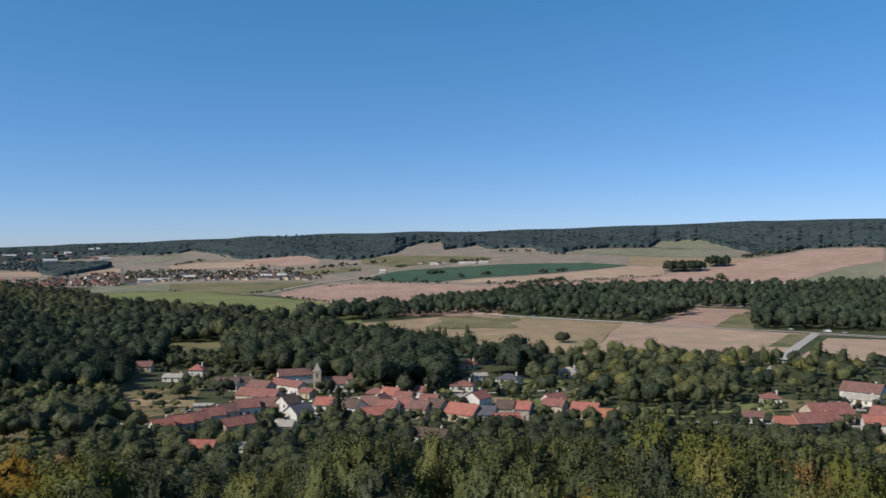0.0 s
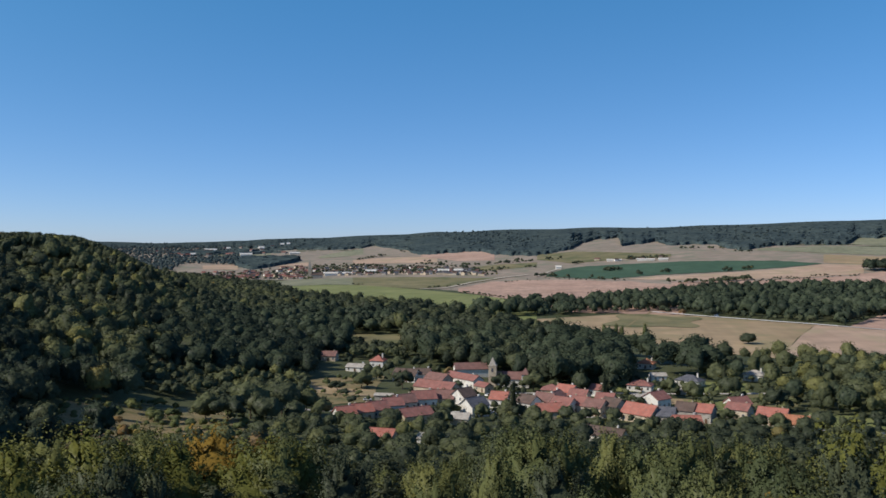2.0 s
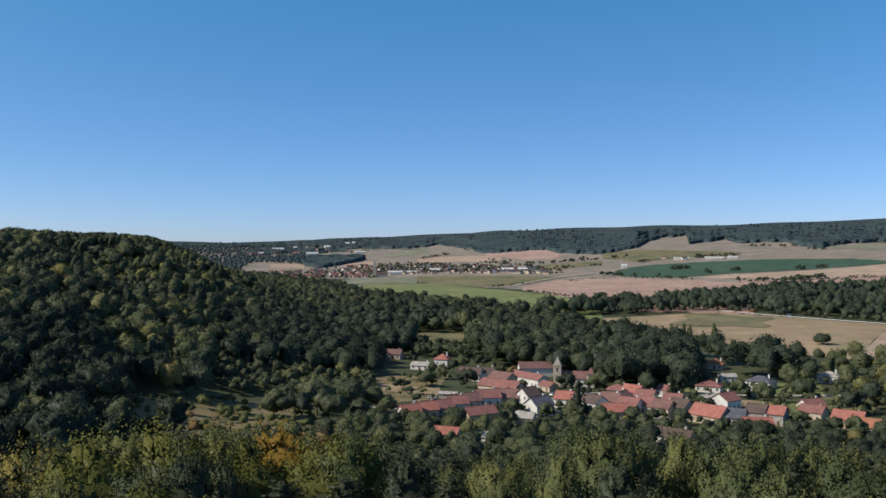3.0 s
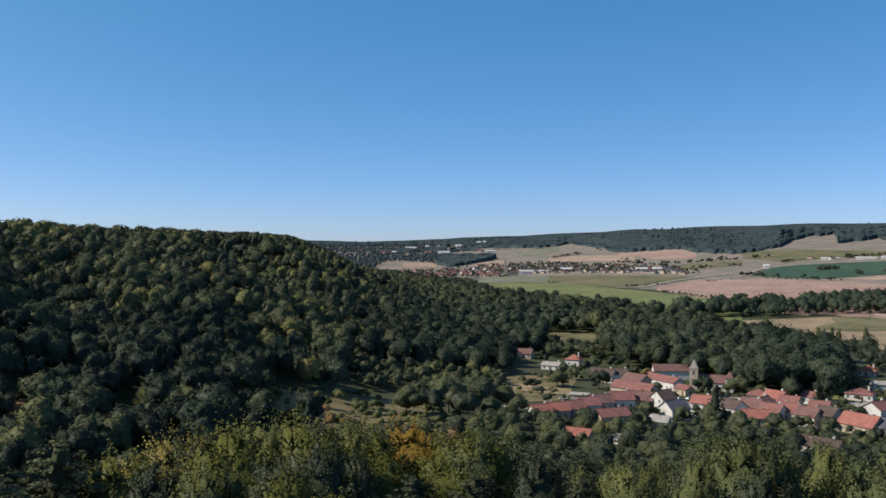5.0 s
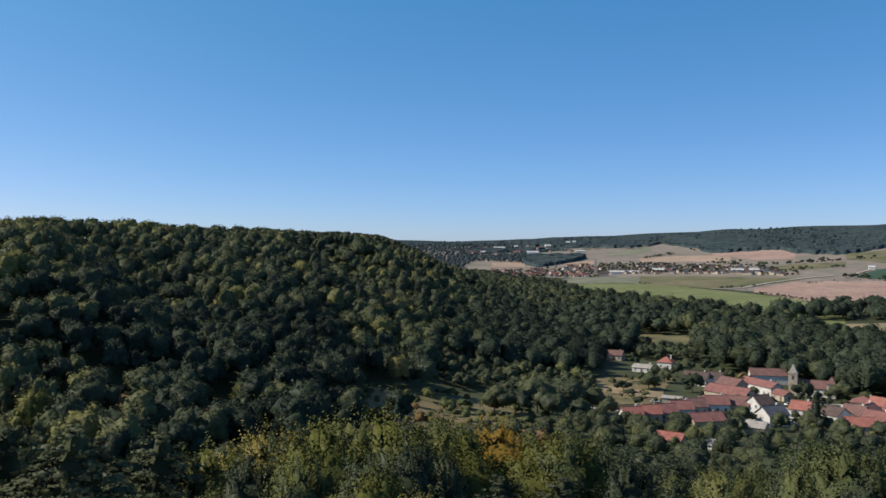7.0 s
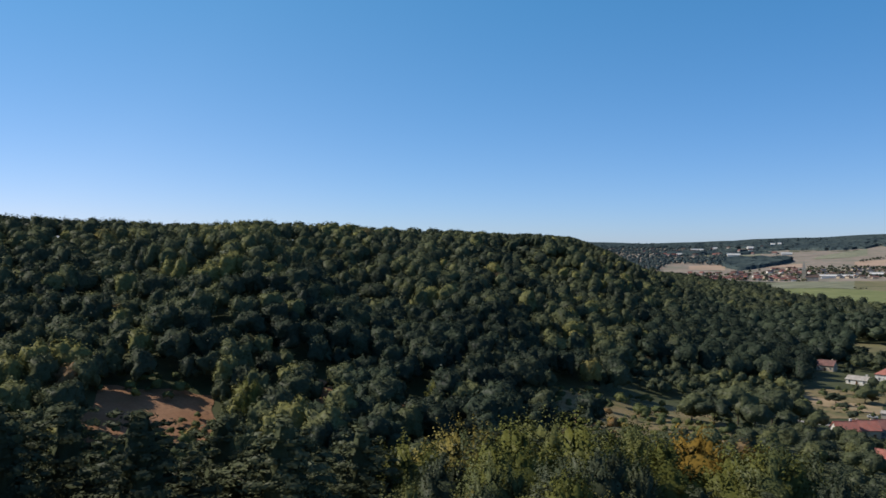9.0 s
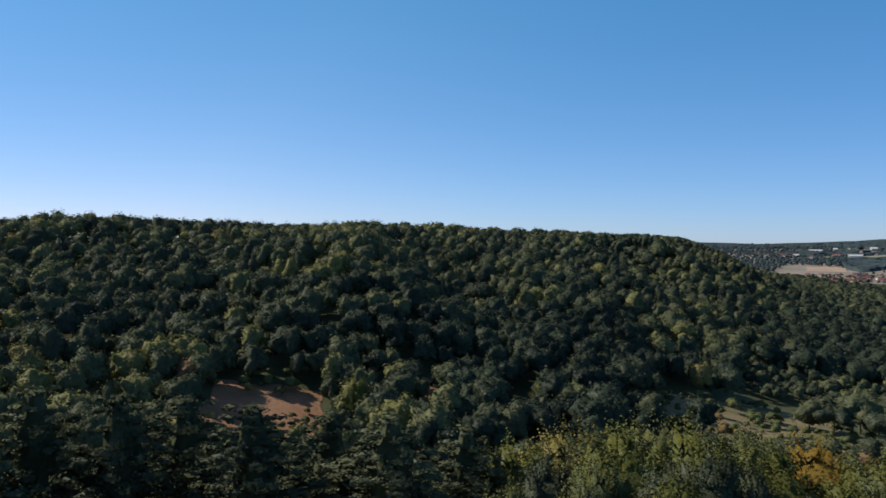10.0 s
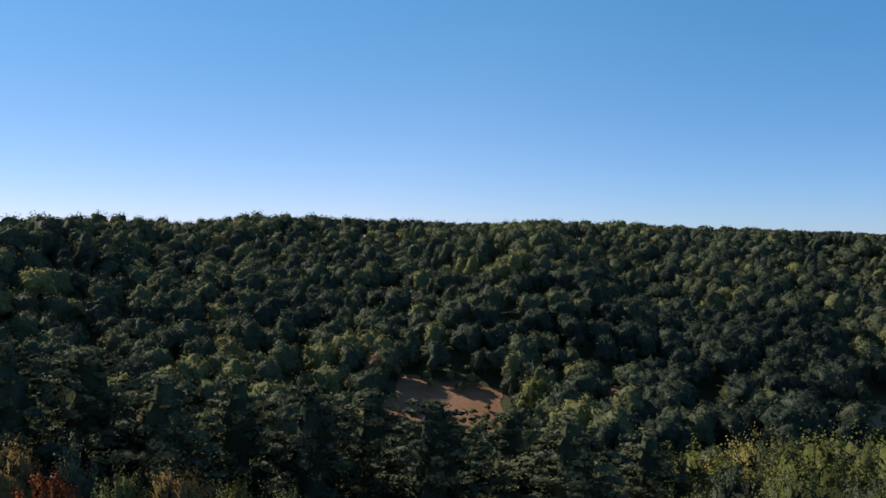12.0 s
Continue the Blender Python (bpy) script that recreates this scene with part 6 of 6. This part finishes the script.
# long pale sheds: azimuth, distance, length, height
for a, r, L, e in ((18.6, 2105, 62, 5), (16.4, 2130, 26, 6), (11.6, 1985, 24, 6), (10.6, 1975, 20, 6), (0.4, 2190, 34, 3), (-1.6, 2175, 40, 3.2), (-2.7, 2180, 22, 3), (4.0, 2010, 12, 5), (26.7, 3850, 46, 9), (24.5, 3325, 42, 9),
                   (23.5, 3945, 22, 9), (22.2, 4080, 18, 10), (21.8, 4090, 14, 10), (21.4, 3440, 36, 6), (27.8, 3460, 18, 8), (25.6, 3980, 16, 9), (-19.4, 1552, 26, 3.4), (-20.6, 1548, 34, 3.0), (-21.6, 1540, 14, 2.6)):
    far_house(a, r, L, 14, e, 4, 4, 0)["label"] = "long pale farm shed far across the valley"
for k in range(44):
    a = random.uniform(21.5, 31)
    r = random.choice((3430, 3460, 3700, 3740, 4000, 4060)) + random.uniform(-25, 25)
    far_house(a, r, random.uniform(9, 17), random.uniform(8, 11), random.uniform(6, 8), random.uniform(-40, 40), random.choice((0, 1, 2, 2)), random.choice((0, 2)))["label"] = "small pale house on the hazy plain among trees"
x, y = at(24.25, 2150)
root = new("church")
root.matrix_basis = pose(x, y, gz(x, y), 0, 0, 30)
tw = part("tower", poly_mesh("tower", [box(-2.5, 2.5, -2.5, 2.5, -2, 12)], M_STONE), root)
part("spire", poly_mesh("spire", [([(-2.7, -2.7, 12), (2.7, -2.7, 12), (2.7, 2.7, 12), (-2.7, 2.7, 12), (0, 0, 24)], [(0, 1, 4), (1, 2, 4), (2, 3, 4), (3, 0, 4), (3, 2, 1, 0)])], M_SLATE), tw)
part("nave", poly_mesh("nave", [tuple_shift(gable_body(18, 10, 7, 4.5), 11, 0)], M_STONE), root)
part("nave_roof", poly_mesh("nave_roof", [tuple_shift(p, 11, 0) for p in gable_roof(18, 10, 7, 4.5)], M_TILE[2]), root)
tagged(root, "small stone church with slate spire among red roofs", "church")
x, y = at(20.4, 2000)
root = new("church")
root.matrix_basis = pose(x, y, gz(x, y), 0, 0, 20)
tw = part("tower", poly_mesh("tower", [box(-4, 4, -4, 4, -2, 24), box(-4.3, 4.3, -4.3, 4.3, 24, 25)], M_BEIGE), root)
part("spire", poly_mesh("spire", [([(-3.8, -3.8, 25), (3.8, -3.8, 25), (3.8, 3.8, 25), (-3.8, 3.8, 25), (0, 0, 45)], [(0, 1, 4), (1, 2, 4), (2, 3, 4), (3, 0, 4), (3, 2, 1, 0)])], M_STONE), tw)
part("nave", poly_mesh("nave", [tuple_shift(gable_body(26, 13, 9, 6), 16, 0)], M_STONE), root)
part("nave_roof", poly_mesh("nave_roof", [tuple_shift(p, 16, 0) for p in gable_roof(26, 13, 9, 6)], M_BROWNTILE), root)
tagged(root, "tall grey church with pointed spire in the far village", "church")


def far_gardens(x, y, a, r):
    g = np.random.default_rng(6).random(x.shape)
    red = (a > 20.3) & (a < 28.5) & (r > 1930) & (r < np.interp(a, [20, 22, 24, 28], [2560, 2480, 2380, 2330])) & (g < 0.22)
    grey = (a > 8) & (a <= 20.3) & (r > np.interp(a, [8.4, 14, 20], [1850, 2010, 2140])) & (r < np.interp(a, [9, 12.3, 14, 17.6, 20], [1990, 2220, 2370, 2600, 2600])) & (g < 0.5)
    return red | grey


forest("far_gardens", scatter(-1350, -200, 1500, 2700, 15, far_gardens, 17), TINY, (5, 10), (0.9, 1.3), M_LEAF, "trees between the houses of the far village", tint=(0.0, 0.5), category="trees")

# ---- crash barrier on the main road ----
M_ZINC = grainy("galvanised_steel", (0.58, 0.58, 0.57), (0.70, 0.70, 0.69), 0.2, 2.0, 0.5, stains=(0.48, 0.47, 0.44))
POST = poly_mesh("post", [box(-0.09, 0.09, -0.07, 0.07, -0.4, 0.95)], M_ZINC)
RAIL = poly_mesh("rail", [box(-0.5, 0.5, -0.10, -0.02, 0.42, 0.62), box(-0.5, 0.5, -0.07, -0.04, 0.62, 0.72), box(-0.5, 0.5, -0.10, -0.02, 0.72, 0.95)], M_ZINC)


def crash_barrier(line, bay=8.0):
    """Steel rail on posts along a line of (azimuth, distance)."""
    p = [Vector((*at(a, r), 0)) for a, r in line]
    root = new("crash_barrier")
    root.matrix_basis = pose(p[0].x, p[0].y, gz(p[0].x, p[0].y))
    back = root.matrix_basis.inverted()
    for q0, q1 in zip(p, p[1:]):
        n = int((q1 - q0).length / bay)
        turn = math.degrees(math.atan2(q1.y - q0.y, q1.x - q0.x))
        for k in range(n):
            c, e = q0.lerp(q1, k / n), q0.lerp(q1, (k + 1) / n)
            zc, ze = gz(c.x, c.y) + 0.5, gz(e.x, e.y) + 0.5
            part("post", POST, root, back @ pose(c.x, c.y, zc, 0, 0, turn))
            tilt = -math.degrees(math.atan2(ze - zc, (e - c).length))
            mid = (c + e) / 2
            part("rail", RAIL, root, back @ pose(mid.x, mid.y, (zc + ze) / 2, 0, 0, turn) @ pose(0, 0, 0, 0, tilt, 0) @ Matrix.Diagonal(((e - c).length, 1, 1, 1)))
    return tagged(root, "galvanised steel crash barrier along the main road", "crash barrier")


crash_barrier([(-13.0, 932), (-11.5, 946), (-6, 999), (-2.0, 1055)])

# ---- parked cars and vans ----
M_TYRE = grainy("tyre_rubber", (0.02, 0.02, 0.02), (0.035, 0.035, 0.035), 3, 20)


def paint(name, c):
    m, nt, b = base_material(name, 0.3)
    g = ramp(nt, noise_tex(nt, 1.5, 3), [(0.3, tuple(q * 0.85 for q in c)), (0.7, c)])
    nt.links.new(g, b.inputs["Base Color"])
    b.inputs["Specular IOR Level"].default_value = 0.5
    return m


PAINTS = [paint("white_car_paint", (0.75, 0.75, 0.74)), paint("silver_car_paint", (0.45, 0.46, 0.48)), paint("dark_car_paint", (0.05, 0.055, 0.07)), paint("red_car_paint", (0.35, 0.03, 0.025))]


def slab(z0, z1, x0, x1, x2, x3, y0, y1):
    """A tapered block: x0 to x1 below, x2 to x3 above; half-widths y0, y1."""
    v = [(x0, -y0, z0), (x1, -y0, z0), (x1, y0, z0), (x0, y0, z0), (x2, -y1, z1), (x3, -y1, z1), (x3, y1, z1), (x2, y1, z1)]
    return v, [(3, 2, 1, 0), (4, 5, 6, 7), (0, 1, 5, 4), (1, 2, 6, 5), (2, 3, 7, 6), (3, 0, 4, 7)]


def wheel_mesh():
    v, f = [], []
    for y in (-0.11, 0.11):
        v += [(0.32 * math.cos(k * math.pi / 6), y, 0.32 * math.sin(k * math.pi / 6)) for k in range(12)]
    f += [(k, (k + 1) % 12, 12 + (k + 1) % 12, 12 + k) for k in range(12)]
    f += [tuple(range(11, -1, -1)), tuple(range(12, 24))]
    return poly_mesh("wheel", [(v, f)], M_TYRE)


WHEEL = wheel_mesh()


def vehicle(name, colour, van, label):
    root = new(name)
    if van:
        part("body", poly_mesh("body", [slab(0.35, 1.1, -2.6, 2.6, -2.6, 2.5, 0.98, 0.98), slab(1.1, 2.3, -2.6, 2.3, -2.55, 1.6, 0.98, 0.9)], PAINTS[colour]), root)
        part("windscreen", poly_mesh("windscreen", [slab(1.25, 2.0, 1.6, 2.28, 1.5, 1.9, 0.85, 0.8)], M_GLASS), root)
    else:
        part("body", poly_mesh("body", [slab(0.3, 0.62, -2.1, 2.1, -2.15, 2.15, 0.86, 0.9), slab(0.62, 0.92, -2.15, 2.15, -2.0, 1.9, 0.9, 0.84)], PAINTS[colour]), root)
        part("cabin", poly_mesh("cabin", [slab(0.92, 1.38, -1.75, 1.05, -1.3, 0.35, 0.82, 0.66)], M_GLASS), root)
        part("car_roof", poly_mesh("car_roof", [slab(1.38, 1.45, -1.3, 0.35, -1.2, 0.25, 0.67, 0.6)], PAINTS[colour]), root)
    for wx in (-1.3, 1.35):
        for wy in (-0.82, 0.82):
            part("wheel", WHEEL, root, pose(wx, wy, 0.32))
    return tagged(root, label, "van" if van else "car", "parked vehicles")


KINDS = [vehicle("van", 0, True, "white delivery van parked beside the road"), vehicle("car", 0, False, "white parked car in the village"),
         vehicle("car", 1, False, "silver grey parked car in the village"), vehicle("car", 2, False, "dark parked car in the village"), vehicle("car", 3, False, "red parked car in the village")]
used = set()
# azimuth, distance, turn, kind
ROADSIDE = ((-24.1, 890, 5, 0), (-25.0, 886, 8, 2), (-23.9, 893, 0, 1), (-22.0, 905, 0, 1), 
            (-6.0, 1008, -20, 0))
# in the village streets and yards
PARKED = ((-25.2, 478, 20, 1), (-25.6, 476, 15, 2), (-26.3, 474, 18, 3), (-24.9, 480, 30, 0), (11.4, 397, 20, 2), (8.4, 398, 0, 1), (6.9, 394, 10, 4), 
          (2.6, 389, 8, 1), (0.8, 391, 0, 3), (-2.2, 377, 20, 2), (-3.0, 396, 0, 1), (-5.8, 405, 12, 2), (8.6, 452, 60, 2), (7.0, 458, 0, 1), 
          (-8.0, 403, 10, 3), (16.6, 427, 0, 1), (14.9, 426, 5, 2))
for a, r, turn, k in ROADSIDE + PARKED:
    x, y = at(a, r)
    m = pose(x, y, gz(x, y) + 0.05 + (0.00056 * r + 0.05 if r > 800 else 0.00032 * r if r < 420 else 0.05), 0, 0, a + turn)
    if k in used:
        copy_thing(KINDS[k], m)
    else:
        used.add(k)
        KINDS[k].matrix_basis = m
